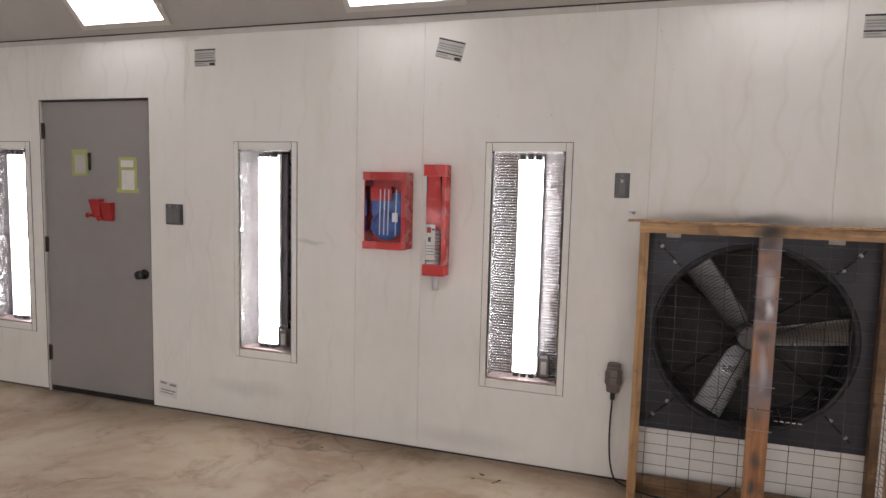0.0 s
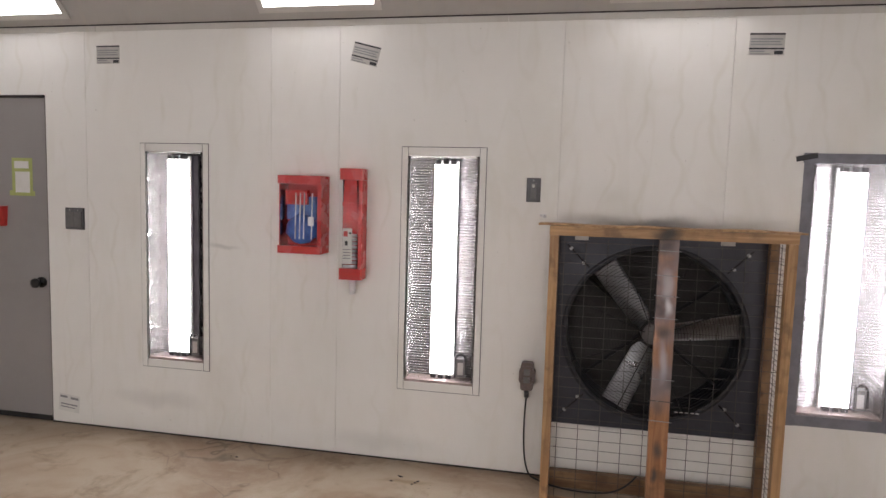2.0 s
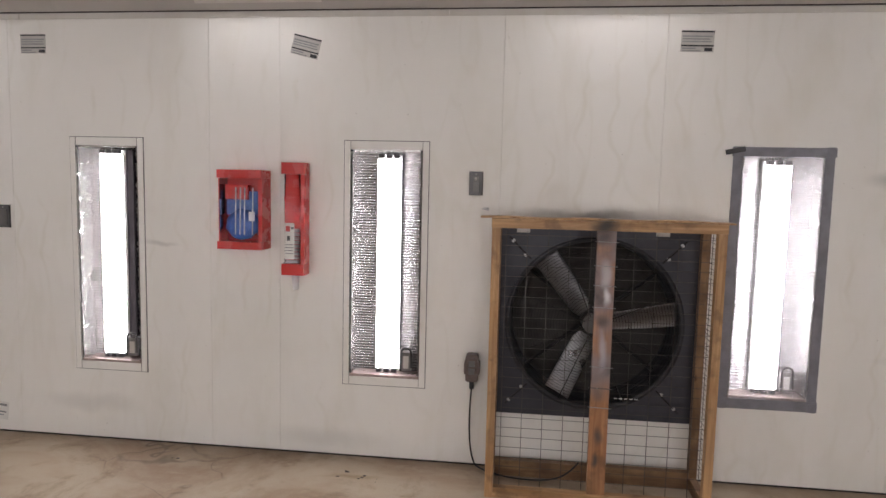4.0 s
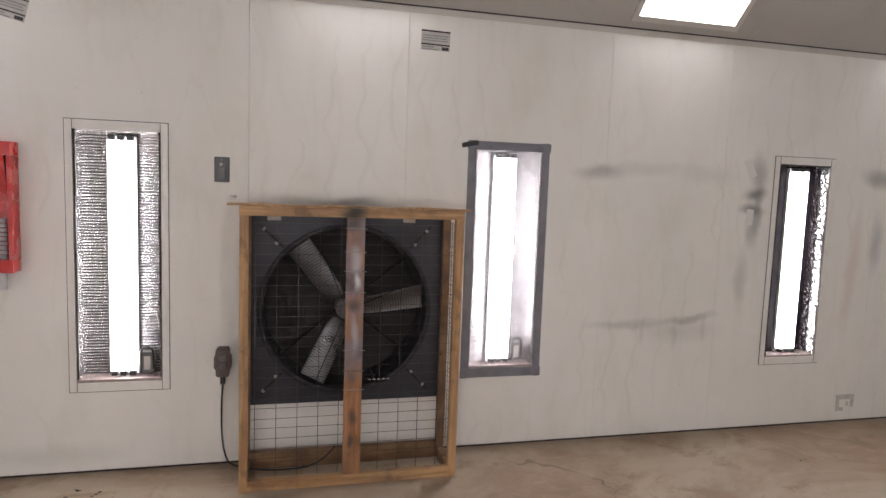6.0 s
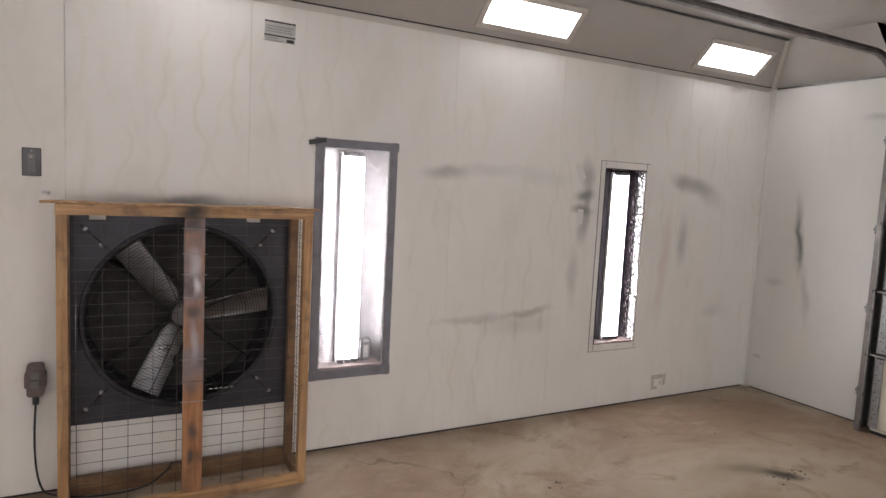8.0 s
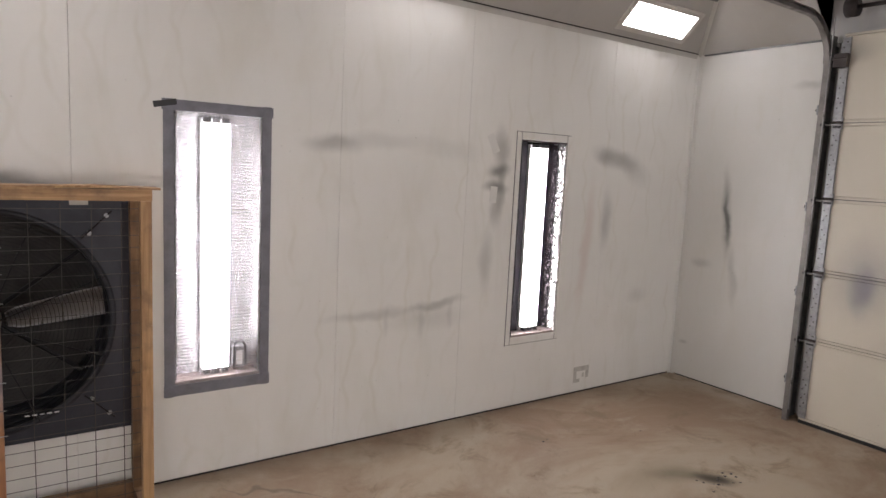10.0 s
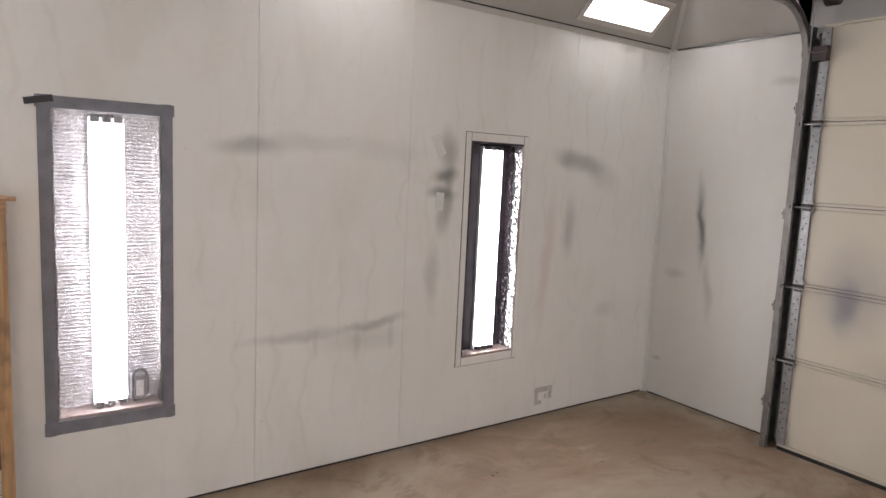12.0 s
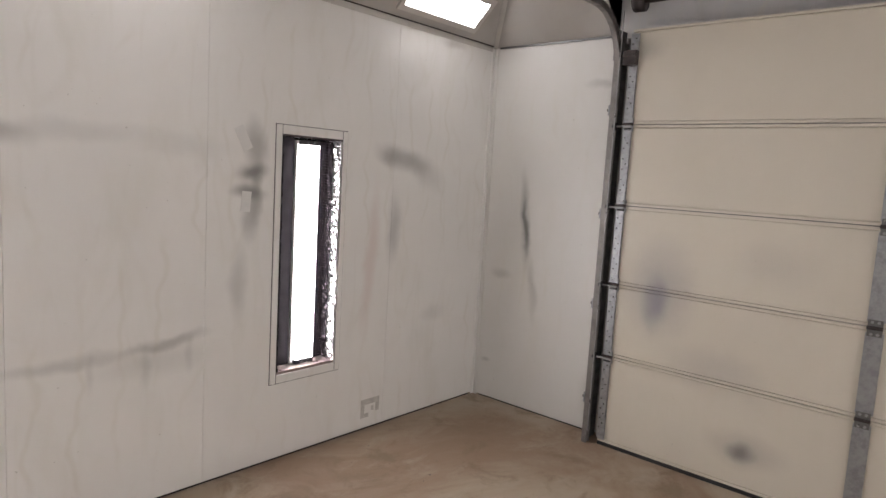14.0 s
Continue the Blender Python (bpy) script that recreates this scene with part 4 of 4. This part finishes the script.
# ---------------------------------------------------------------- exhaust fan
def exhaust_fan():
    cx, cz, R = FAN
    ob = thing("exhaust_fan", "large charcoal exhaust fan with three metal blades set in the wall", "fan", (cx, NORTH, cz))
    y = -0.045
    x0, x1, z0, z1 = 0.40 - cx, 1.415 - cx, 0.33 - cz, 1.335 - cz
    # panel with a round opening
    bm = bmesh.new()
    n = 96
    inner, outer = [], []
    for i in range(n):
        a = i * math.tau / n
        c, s = math.cos(a), math.sin(a)
        k = min((x1 if c > 0 else x0) / c if abs(c) > 1e-6 else 1e9, (z1 if s > 0 else z0) / s if abs(s) > 1e-6 else 1e9)
        inner.append([bm.verts.new((R * c, y, R * s)), bm.verts.new((R * 0.985 * c, 0.02, R * 0.985 * s)), bm.verts.new((R * 0.97 * c, 0.20, R * 0.97 * s))])
        outer.append([bm.verts.new((k * c, y, k * s)), bm.verts.new((k * c, -0.002, k * s))])
    for i in range(n):
        j = (i + 1) % n
        bm.faces.new((inner[i][0], inner[j][0], outer[j][0], outer[i][0]))
        bm.faces.new((outer[i][0], outer[j][0], outer[j][1], outer[i][1]))
        for k in range(2):
            bm.faces.new((inner[i][k], inner[i][k + 1], inner[j][k + 1], inner[j][k]))
    for cxx, czz in ((x0, z0), (x0, z1), (x1, z0), (x1, z1)):
        near = sorted(range(n), key=lambda i: (outer[i][0].co - Vector((cxx, y, czz))).length)[:2]
        p, q = bm.verts.new((cxx, y, czz)), bm.verts.new((cxx, -0.002, czz))
        a, b = outer[near[0]], outer[near[1]]
        bm.faces.new((a[0], b[0], p))
        for e in (a, b):
            bm.faces.new((e[0], p, q, e[1]))
    part("panel", bm, fan_panel_paint, ob, "charcoal painted panel with round opening")
    bm = bmesh.new()
    sweep(bm, [((R + 0.004) * math.cos(i * math.tau / 72), y - 0.004, (R + 0.004) * math.sin(i * math.tau / 72)) for i in range(73)], [(-0.012, -0.006), (0.012, -0.006), (0.012, 0.006), (-0.012, 0.006)], (0, 1, 0), False)
    part("orifice_ring", bm, ring_paint, ob, "charcoal ring", smooth=True)
    # shutters behind
    for i in range(9):
        z = -0.40 + i * 0.10
        bm = bmesh.new()
        box(bm, -0.44, 0.44, 0.205, 0.210, z - 0.052, z + 0.05)
        bmesh.ops.rotate(bm, verts=bm.verts, cent=(0, 0.207, z), matrix=Matrix.Rotation(radians(-10), 3, "X"))
        part("shutter_slat", bm, shutter_dark, ob, "dark shutter slat")
    # blades
    for k, ang in enumerate((125, 244, 7)):
        bm = bmesh.new()
        n, m = 56, 8
        rows = []
        for i in range(n + 1):
            f = i / n
            r = 0.07 + 0.355 * f
            width = 0.162 - 0.012 * f - 0.05 * max(0.0, 0.12 - f) / 0.12
            pitch = radians(52 - 26 * f)
            row = []
            for j in range(m + 1):
                g = j / m - 0.5
                rib = 0.0024 * math.sin(f * 24 * math.tau) * (1 - (2 * g) ** 4) * (f > 0.25)
                u = g * width
                row.append(bm.verts.new((r, -0.005 - u * math.sin(pitch) * 0.6 + 0.012 * (1 - 4 * g * g) + rib, u * math.cos(pitch) + 0.012 * f)))
            rows.append(row)
        for r0, r1 in zip(rows, rows[1:]):
            for j in range(m):
                bm.faces.new((r0[j], r0[j + 1], r1[j + 1], r1[j]))
        bmesh.ops.solidify(bm, geom=bm.faces[:], thickness=0.003)
        bmesh.ops.rotate(bm, verts=bm.verts, cent=(0, 0, 0), matrix=Matrix.Rotation(radians(-ang), 3, "Y"))
        part("blade", bm, blade_metal, ob, "dusty galvanised blade", smooth=True)
    bm = bmesh.new()
    cyl(bm, (0, -0.02, 0), (0, 0.09, 0), 0.055, 24)
    cyl(bm, (0, -0.028, 0), (0, -0.02, 0), 0.035, 20)
    part("hub", bm, grey_steel, ob, "round hub", bevel=0.004)
    for a in (38, 142, 218, 322):
        c, s = math.cos(radians(a)), math.sin(radians(a))
        rod("strut", (0.05 * c, 0.13, 0.05 * s), (R * 0.97 * c, 0.10, R * 0.97 * s), 0.010, fan_black, ob, "black strut", 8)
    # wire guard of rings
    for i in range(27):
        r = 0.06 + i * 0.0148
        bm = bmesh.new()
        sweep(bm, [(r * math.cos(k * math.tau / 56), y - 0.010 - 0.012 * (1 - (r / R) ** 2), r * math.sin(k * math.tau / 56)) for k in range(57)], circle(0.0010, 4), (0, 1, 0), False)
        part("guard_ring", bm, fan_black, ob)
    for i in range(8):
        a = math.radians(22.5 + 45 * i)
        rod("guard_spoke", (0.05 * math.cos(a), y - 0.026, 0.05 * math.sin(a)), (R * 1.02 * math.cos(a), y - 0.008, R * 1.02 * math.sin(a)), 0.0026, fan_black, ob, "", 6)
    # fixings
    for sx in (-1, 1):
        for sz in (-1, 1):
            for d, e in ((0.43, 0.43), (0.365, 0.356)):
                bm = bmesh.new()
                px, pz = sx * d, sz * e
                cyl(bm, (px, y, pz), (px, y - 0.003, pz), 0.010, 14)
                cyl(bm, (px, y - 0.003, pz), (px, y - 0.010, pz), 0.007, 6)
                part("bolt", bm, bolt_metal, ob, "zinc bolt and washer")
            rod("clip_arm", (sx * 0.45, y - 0.006, sz * 0.45), (sx * 0.335, y - 0.008, sz * 0.335), 0.0035, fan_black, ob, "", 6)
    for px in (-0.38, 0.33):
        block("maker_plate", (px - 0.034, px + 0.034, y - 0.003, y - 0.0005, z1 - 0.026, z1 - 0.006), paper_pale, ob, "small pale plate")
    for i in range(5):
        block("tag_dash", (0.12 + i * 0.026, 0.137 + i * 0.026, y - 0.028, y - 0.026, -0.385, -0.380), white_pack, ob, "pale dash")
    return ob


exhaust_fan()


def fan_guard():
    x0, x1, yf, yb, h = 0.362, 1.448, 3.185, 3.485, 1.392
    ob = thing("fan_guard_cage", "pine and wire mesh cage standing on the floor before the fan", "guard", ((x0 + x1) / 2, yf, 0))
    cx = (x0 + x1) / 2

    def stud(name, a, b, c, d, e, f, mat=pine, bev=0.003):
        bm = bmesh.new()
        if d - c > f - e and d - c > b - a or (b - a > f - e):
            # length along x or y: model upright, then lay down so that grain follows the length
            L = max(b - a, d - c)
            along_x = b - a >= d - c
            s1, s2 = (d - c, f - e) if along_x else (b - a, f - e)
            box(bm, -s1 / 2, s1 / 2, -s2 / 2, s2 / 2, -L / 2, L / 2)
            p = part(name, bm, mat, ob, bevel=bev)
            m = Matrix(((0, 0, 1, 0), (1, 0, 0, 0), (0, 1, 0, 0), (0, 0, 0, 1))) if along_x else Matrix(((1, 0, 0, 0), (0, 0, 1, 0), (0, 1, 0, 0), (0, 0, 0, 1)))
            p.matrix_basis = Matrix.Translation(((a + b) / 2 - cx, (c + d) / 2 - yf, (e + f) / 2)) @ m
        else:
            box(bm, (a - b) / 2, (b - a) / 2, (c - d) / 2, (d - c) / 2, 0, f - e)
            p = part(name, bm, mat, ob, bevel=bev)
            p.matrix_basis = Matrix.Translation(((a + b) / 2 - cx, (c + d) / 2 - yf, e))
        return p

    stud("post", x0, x0 + 0.040, yf, yf + 0.042, 0.0, h - 0.045)
    stud("post", x1 - 0.040, x1, yf, yf + 0.042, 0.0, h - 0.045)
    # rear and side wood takes the pine with shade in its colour
    stud("post", x0, x0 + 0.040, yb - 0.045, yb, 0.0, h - 0.045, pine_shaded)
    stud("post", x1 - 0.040, x1, yb - 0.045, yb, 0.0, h - 0.045, pine_shaded)
    stud("middle_post", 0.862, 0.948, yf + 0.004, yf + 0.042, 0.052, h - 0.046, pine_sprayed)
    stud("top_rail", x0 - 0.002, x1 + 0.002, yf - 0.001, yf + 0.085, h - 0.044, h)
    stud("top_rail", x0, x1, yb - 0.04, yb, h - 0.044, h)
    stud("bottom_rail", x0 + 0.0405, x1 - 0.0405, yf + 0.002, yf + 0.042, 0.0, 0.051)
    stud("bottom_rail", x0 + 0.0405, x1 - 0.0405, yb - 0.042, yb, 0.0, 0.085, pine_shaded)
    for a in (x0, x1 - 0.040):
        stud("side_rail", a + 0.001, a + 0.039, yf + 0.0425, yb - 0.046, 0.0, 0.060, pine_shaded)
        stud("side_rail", a + 0.001, a + 0.039, yf + 0.0425, yb - 0.046, h - 0.044, h - 0.001)
    # thin warped board on top
    bm = bmesh.new()
    pts = [(x0 - 0.055 - cx + (x1 - x0 + 0.085) * i / 16, 0.04, h + 0.0065 + 0.0025 * math.sin(i * 1.1)) for i in range(17)]
    sweep(bm, pts, [(-0.055, -0.004), (0.055, -0.004), (0.055, 0.004), (-0.055, 0.004)])
    part("top_board", bm, pine, ob, "thin warped board")
    # welded wire
    Lx, Ly = x1 - x0 - 0.02, yb - yf - 0.02
    bm = bmesh.new()
    cyl(bm, (-Lx / 2, 0, 0), (Lx / 2, 0, 0), 0.0013, 5)
    long_wire = mesh_of("wire", bm, wire_dark)
    bm = bmesh.new()
    cyl(bm, (0, -Ly / 2, 0), (0, Ly / 2, 0), 0.0013, 5)
    side_wire = mesh_of("wire", bm, wire_dark)
    bm = bmesh.new()
    cyl(bm, (0, 0, 0.03), (0, 0, h - 0.06), 0.0016, 5)
    tall_wire = mesh_of("wire", bm, wire_dark)
    rng = random.Random(7)
    for i in range(25):
        z = 0.095 + i * 0.0508
        share("wire", long_wire, ob, Matrix.Translation((0, 0.0455, z)) @ Matrix.Rotation(radians(rng.uniform(-0.3, 0.3)), 4, "Y"))
        for a in (x0 + 0.004, x1 - 0.004):
            for up in (0.0, 0.0254):
                share("wire", side_wire, ob, Matrix.Translation((a - cx, (yb - yf) / 2, z + up)) @ Matrix.Rotation(radians(rng.uniform(-2, 2)), 4, "X"))
    for i in range(10):
        x = -Lx / 2 + 0.06 + i * 0.1016
        share("wire", tall_wire, ob, Matrix.Translation((x, 0.0480, 0)))
    for z in (1.295, 1.18, 1.085, 0.98, 0.69, 0.586, 0.49):
        p = rod("front_wire", (0.905 - cx - 0.055, 0.0035, z + 0.002), (0.905 - cx + 0.055, 0.0035, z - 0.001), 0.0019, bolt_metal, ob, "bright wire end over the post", 6)
    for a in (x0 + 0.004, x1 - 0.004):
        for b in (0.13, 0.21):
            share("wire", tall_wire, ob, Matrix.Translation((a - cx, b, 0)))
    return ob


fan_guard()


def fan_switch():
    ob = thing("fan_switch_box", "grimy grey surface switch box with a black cord", "switch", (0.262, NORTH, 0.565))
    bm = bmesh.new()
    rounded(bm, 0.034, 0.076, 0.016, -0.052, -0.001)
    part("box", bm, brown_device, ob, "dirty grey-brown box", 0.003)
    bm = bmesh.new()
    rounded(bm, 0.043, 0.038, 0.014, -0.048, -0.002)
    part("side_lobe", bm, brown_device, ob, "bulging sides", 0.003)
    bm = bmesh.new()
    rounded(bm, 0.028, 0.058, 0.008, -0.058, -0.0525)
    part("cover", bm, brown_device, ob, "dark cover", 0.002)
    for z in (-0.030, 0.012):
        block("rocker", (-0.016, 0.016, -0.070, -0.0585, z, z + 0.030), grey_steel, ob, "worn grey rocker", 0.004)
    rod("gland", (0.0, -0.028, -0.079), (0.0, -0.028, -0.118), 0.013, black_plastic, ob, "cable gland")
    bm = bmesh.new()
    pts = []
    for p0, p1, p2, p3 in [((0, -0.028, -0.118), (-0.012, -0.03, -0.28), (-0.01, -0.05, -0.50), (0.04, -0.07, -0.535)),
                           ((0.04, -0.07, -0.535), (0.09, -0.09, -0.556), (0.20, -0.16, -0.552), (0.33, -0.17, -0.545)),
                           ((0.33, -0.17, -0.545), (0.45, -0.18, -0.54), (0.52, -0.16, -0.53), (0.60, -0.11, -0.43))]:
        for k in range(12):
            u = k / 12
            pts.append(tuple((1 - u) ** 3 * a + 3 * u * (1 - u) ** 2 * b + 3 * u * u * (1 - u) * c + u ** 3 * d for a, b, c, d in zip(p0, p1, p2, p3)))
    sweep(bm, pts, circle(0.0048), (0.3, 1, 0.1))
    part("cord", bm, cable_black, ob, "black power cord", smooth=True)
    return ob


fan_switch()
nail = thing("screw_hook", "small white plastic hook on the wall", "hook", (0.318, NORTH, 1.425))
rod("plug", (0, -0.001, 0), (0, -0.012, 0), 0.010, white_pack, nail)
rod("hook", (0, -0.012, 0), (-0.018, -0.03, 0.004), 0.006, white_pack, nail)


# ---------------------------------------------------------------- overhead door
def overhead_door():
    y1, y0 = SILL_DOOR
    xf, xb = 5.215, 5.262
    ob = thing("overhead_door", "closed cream sectional overhead door with galvanised stiles", "garage door", (xf, y1, 0))
    L = y1 - y0
    joints = [0.020, 0.555, 0.992, 1.455, 1.920, 2.455]
    for za, zb in zip(joints, joints[1:]):
        bm = bmesh.new()
        prof = [(0.0, za + 0.022), (0.0, zb - 0.022), (0.006, zb - 0.020), (0.006, zb - 0.017), (-0.010, zb - 0.016), (-0.010, zb - 0.003), (0.045, zb - 0.003), (0.045, za + 0.003), (-0.010, za + 0.003), (-0.010, za + 0.016), (0.006, za + 0.017), (0.006, za + 0.020)]
        a = [bm.verts.new((p, -0.0, q)) for p, q in prof]
        b = [bm.verts.new((p, -L, q)) for p, q in prof]
        n = len(prof)
        for i in range(n):
            j = (i + 1) % n
            bm.faces.new((a[i], a[j], b[j], b[i]))
        bm.faces.new(a)
        bm.faces.new(b[::-1])
        sec = part("section", bm, door_cream, ob, "cream steel section")
        block("joint_shadow", (0.012, 0.03, -L, 0, zb - 0.0028, zb + 0.0028), grey_steel, ob)
        for yy, w in ((-0.016, 0.048), (-L / 2, 0.072), (-L + 0.016, 0.048)):
            st = block("stile", (-0.016, -0.0005, yy - w / 2, yy + w / 2, za + 0.026, zb - 0.026), zinc, ob, "galvanised stile", 0.002)
            if yy > -0.1:
                k = 0
                z = za + 0.06
                while z < zb - 0.05:
                    rod("rivet", (-0.0165, yy + (0.009 if k % 2 else -0.009), z), (-0.021, yy + (0.009 if k % 2 else -0.009), z), 0.0042, hinge_steel if k % 4 else bolt_metal, st, "", 6)
                    z += 0.030
                    k += 1
    block("bottom_seal", (-0.010, 0.047, -L, 0, 0.0, 0.019), rubber, ob, "black rubber bottom seal")
    for z in joints[1:-1]:
        for yy in (-0.022, -L / 2, -L + 0.022):
            hg = block("hinge", (-0.024, -0.0125, yy - 0.030, yy + 0.030, z - 0.040, z + 0.036), zinc_dark if yy != -0.022 else zinc, ob, "steel hinge", 0.003)
            rod("knuckle", (-0.03, yy - 0.032, z), (-0.03, yy + 0.032, z), 0.009, hinge_steel, hg, "dark hinge pin", 10)
            for dy, dz in ((-0.013, 0.026), (0.013, 0.026), (-0.013, -0.030), (0.013, -0.030)):
                rod("bolt", (-0.0245, yy + dy, z + dz), (-0.030, yy + dy, z + dz), 0.007, bolt_metal, hg, "", 8)
        rod("roller_stem", (-0.034, -0.05, z - 0.012), (-0.034, 0.085, z - 0.012), 0.0065, bolt_metal, ob, "worn bright roller stem", 8)
        block("roller_bracket", (-0.034, -0.013, -0.046, -0.004, z - 0.030, z - 0.019), black_plastic, ob, "black roller bracket", 0.002)
        rod("roller", (-0.034, 0.040, z - 0.012), (-0.034, 0.062, z - 0.012), 0.022, black_plastic, ob, "black roller", 16)
    block("top_bracket", (-0.055, -0.012, -0.045, 0.03, 2.25, 2.33), hinge_steel, ob, "top roller bracket", 0.004)
    rod("roller_stem", (-0.05, -0.05, 2.30), (-0.05, 0.085, 2.30), 0.0075, hinge_steel, ob, "dark roller stem", 8)
    block("bottom_bracket", (-0.022, -0.012, -0.046, -0.003, 0.04, 0.11), zinc, ob, "bottom bracket", 0.002)
    return ob


overhead_door()


def door_track(y, side):
    ob = thing("door_track", "grimy galvanised track curving up to the ceiling beside the door", "door track", (5.18, y, 0), "tracks of the overhead door")
    R = 0.30
    top = 2.24
    path = [(0, 0, 0.0), (0, 0, 0.6), (0, 0, 1.2), (0, 0, 1.8), (0, 0, top)]
    path += [(-R + R * math.cos(a), 0, top + R * math.sin(a)) for a in [i * math.pi / 2 / 14 for i in range(1, 15)]]
    path += [(-R - 0.8, 0, top + R + 0.004), (-R - 1.6, 0, top + R + 0.008), (-R - 2.3, 0, top + R + 0.012)]
    sec = [(-0.012, -0.019), (0.020, -0.019), (0.020, 0.019), (-0.012, 0.019), (-0.012, 0.015), (0.016, 0.015), (0.016, -0.015), (-0.012, -0.015)]
    sec = [(a * side, b) for a, b in sec]
    bm = bmesh.new()
    rings = []
    pts = [Vector(p) for p in path]
    for i, p in enumerate(pts):
        d = (pts[min(i + 1, len(pts) - 1)] - pts[max(i - 1, 0)]).normalized()
        across = Vector((0, 1, 0))
        u = d.cross(across)
        rings.append([bm.verts.new(p + across * a + u * b) for a, b in sec])
    n = len(sec)
    for r0, r1 in zip(rings, rings[1:]):
        for i in range(n):
            j = (i + 1) % n
            bm.faces.new((r0[i], r0[j], r1[j], r1[i]))
    bm.faces.new(rings[0][::-1])
    bm.faces.new(rings[-1])
    part("rail", bm, rail_steel, ob, "dull brownish steel rail")
    block("wall_angle", (0.030, 0.145, 0.022 * side - 0.003, 0.022 * side + 0.003, 0.0, 2.40), zinc_dark, ob, "steel wall angle")
    for z in (0.28, 0.86, 1.40, 2.0):
        bk = block("bracket", (-0.02, 0.10, 0.0255 * side - 0.003, 0.0255 * side + 0.004, z - 0.03, z + 0.03), zinc, ob, "bracket", 0.002)
        rod("bolt", (0.0, 0.032 * side, z), (0.0, 0.042 * side, z), 0.009, hinge_steel, bk, "", 6)
    block("flag_bracket", (-0.02, 0.12, 0.021, 0.026, 2.28, 2.46) if side > 0 else (-0.02, 0.12, -0.026, -0.021, 2.28, 2.46), zinc_dark, ob, "flag bracket", 0.002)
    rod("cable_drum", (0.02, -0.06 * side, 2.60), (0.02, -0.12 * side, 2.60), 0.055, hinge_steel, ob, "dark cable drum", 18)
    rod("lift_cable", (-0.022, -0.018 * side, 0.08), (-0.022, -0.018 * side, 2.55), 0.0042, bolt_metal, ob, "bright steel lift cable", 6)
    block("hanger", (-2.316, -2.284, 0.021 * side - 0.002, 0.021 * side + 0.002, top + R - 0.03, FLAT), zinc_dark, ob, "steel hanger")
    return ob


door_track(2.528, 1)
door_track(-0.228, -1)
shaft = thing("torsion_shaft", "dark steel torsion shaft above the overhead door", "shaft", (5.20, 0, 2.60))
rod("shaft", (0, -0.14, 0), (0, 2.44, 0), 0.013, hinge_steel, shaft)
rod("spring", (0, 0.75, 0), (0, 1.55, 0), 0.032, hinge_steel, shaft, "dark coil spring", 16)
block("centre_bracket", (-0.02, 0.135, 1.10, 1.19, -0.06, 0.06), zinc_dark, shaft, "bracket", 0.003)
bm = bmesh.new()
box(bm, EAST - 0.022, EAST + 0.028, SOUTH, HIP - 0.02, 2.43, FLAT)
tagged(part("header_panel", bm, galvanised_panel), "grey grimy panel above the overhead door", "wall", kind="structure")

# ---------------------------------------------------------------- debris on the floor
rng = random.Random(21)
for x, y, n, s in ((3.98, 2.24, 16, 0.07), (2.63, 2.66, 6, 0.035), (-0.3, 3.30, 8, 0.06), (-1.36, 3.34, 2, 0.02), (3.52, 3.05, 2, 0.02), (-1.2, 2.72, 3, 0.03), (4.1, 2.85, 2, 0.03)):
    for k in range(n):
        ob = thing("debris_flake", "small dark flake of dried paint on the floor", "debris", (x + rng.uniform(-1, 1) * s * 2, y + rng.uniform(-1, 1) * s, 0.0), "flakes on the floor")
        bm = bmesh.new()
        r = rng.uniform(0.004, 0.012)
        m = 6
        ring = [bm.verts.new((r * rng.uniform(0.6, 1.5) * math.cos(i * math.tau / m), r * rng.uniform(0.5, 1.0) * math.sin(i * math.tau / m), 0.001)) for i in range(m)]
        apex = bm.verts.new((0, 0, r * 0.5))
        for i in range(m):
            bm.faces.new((ring[i], ring[(i + 1) % m], apex))
        bm.faces.new(ring[::-1])
        part("flake", bm, hinge_steel, ob)

# ---------------------------------------------------------------- wall panels, last
SEAMS = [WEST, -4.88, -4.60, -2.45, -1.24, -0.832, 0.385, 1.205, 2.41, 3.22, 4.415, EAST]
for a, b in zip(SEAMS, SEAMS[1:]):
    holes = [h for h in HOLES if h[1] > a and h[0] < b]
    bm = bmesh.new()
    slab(bm, a + 0.0008, b - 0.0008, 0.012, TOP + 0.02, NORTH, NORTH + 0.040, holes, facing_south)
    part("panel", bm, wall_paint, wall_north)
# black strips put the shade of the gap under the panels into colour
for a, b in ((WEST, DOOR[0] - 0.002), (DOOR[1] + 0.002, EAST - 0.05)):
    block("base_gap", (a, b, NORTH + 0.006, NORTH + 0.03, 0.0, 0.0095), dark_gap, wall_north)
block("base_gap", (EAST + 0.006, EAST + 0.025, 2.57, NORTH - 0.05, 0.0, 0.0095), dark_gap, wall_east)
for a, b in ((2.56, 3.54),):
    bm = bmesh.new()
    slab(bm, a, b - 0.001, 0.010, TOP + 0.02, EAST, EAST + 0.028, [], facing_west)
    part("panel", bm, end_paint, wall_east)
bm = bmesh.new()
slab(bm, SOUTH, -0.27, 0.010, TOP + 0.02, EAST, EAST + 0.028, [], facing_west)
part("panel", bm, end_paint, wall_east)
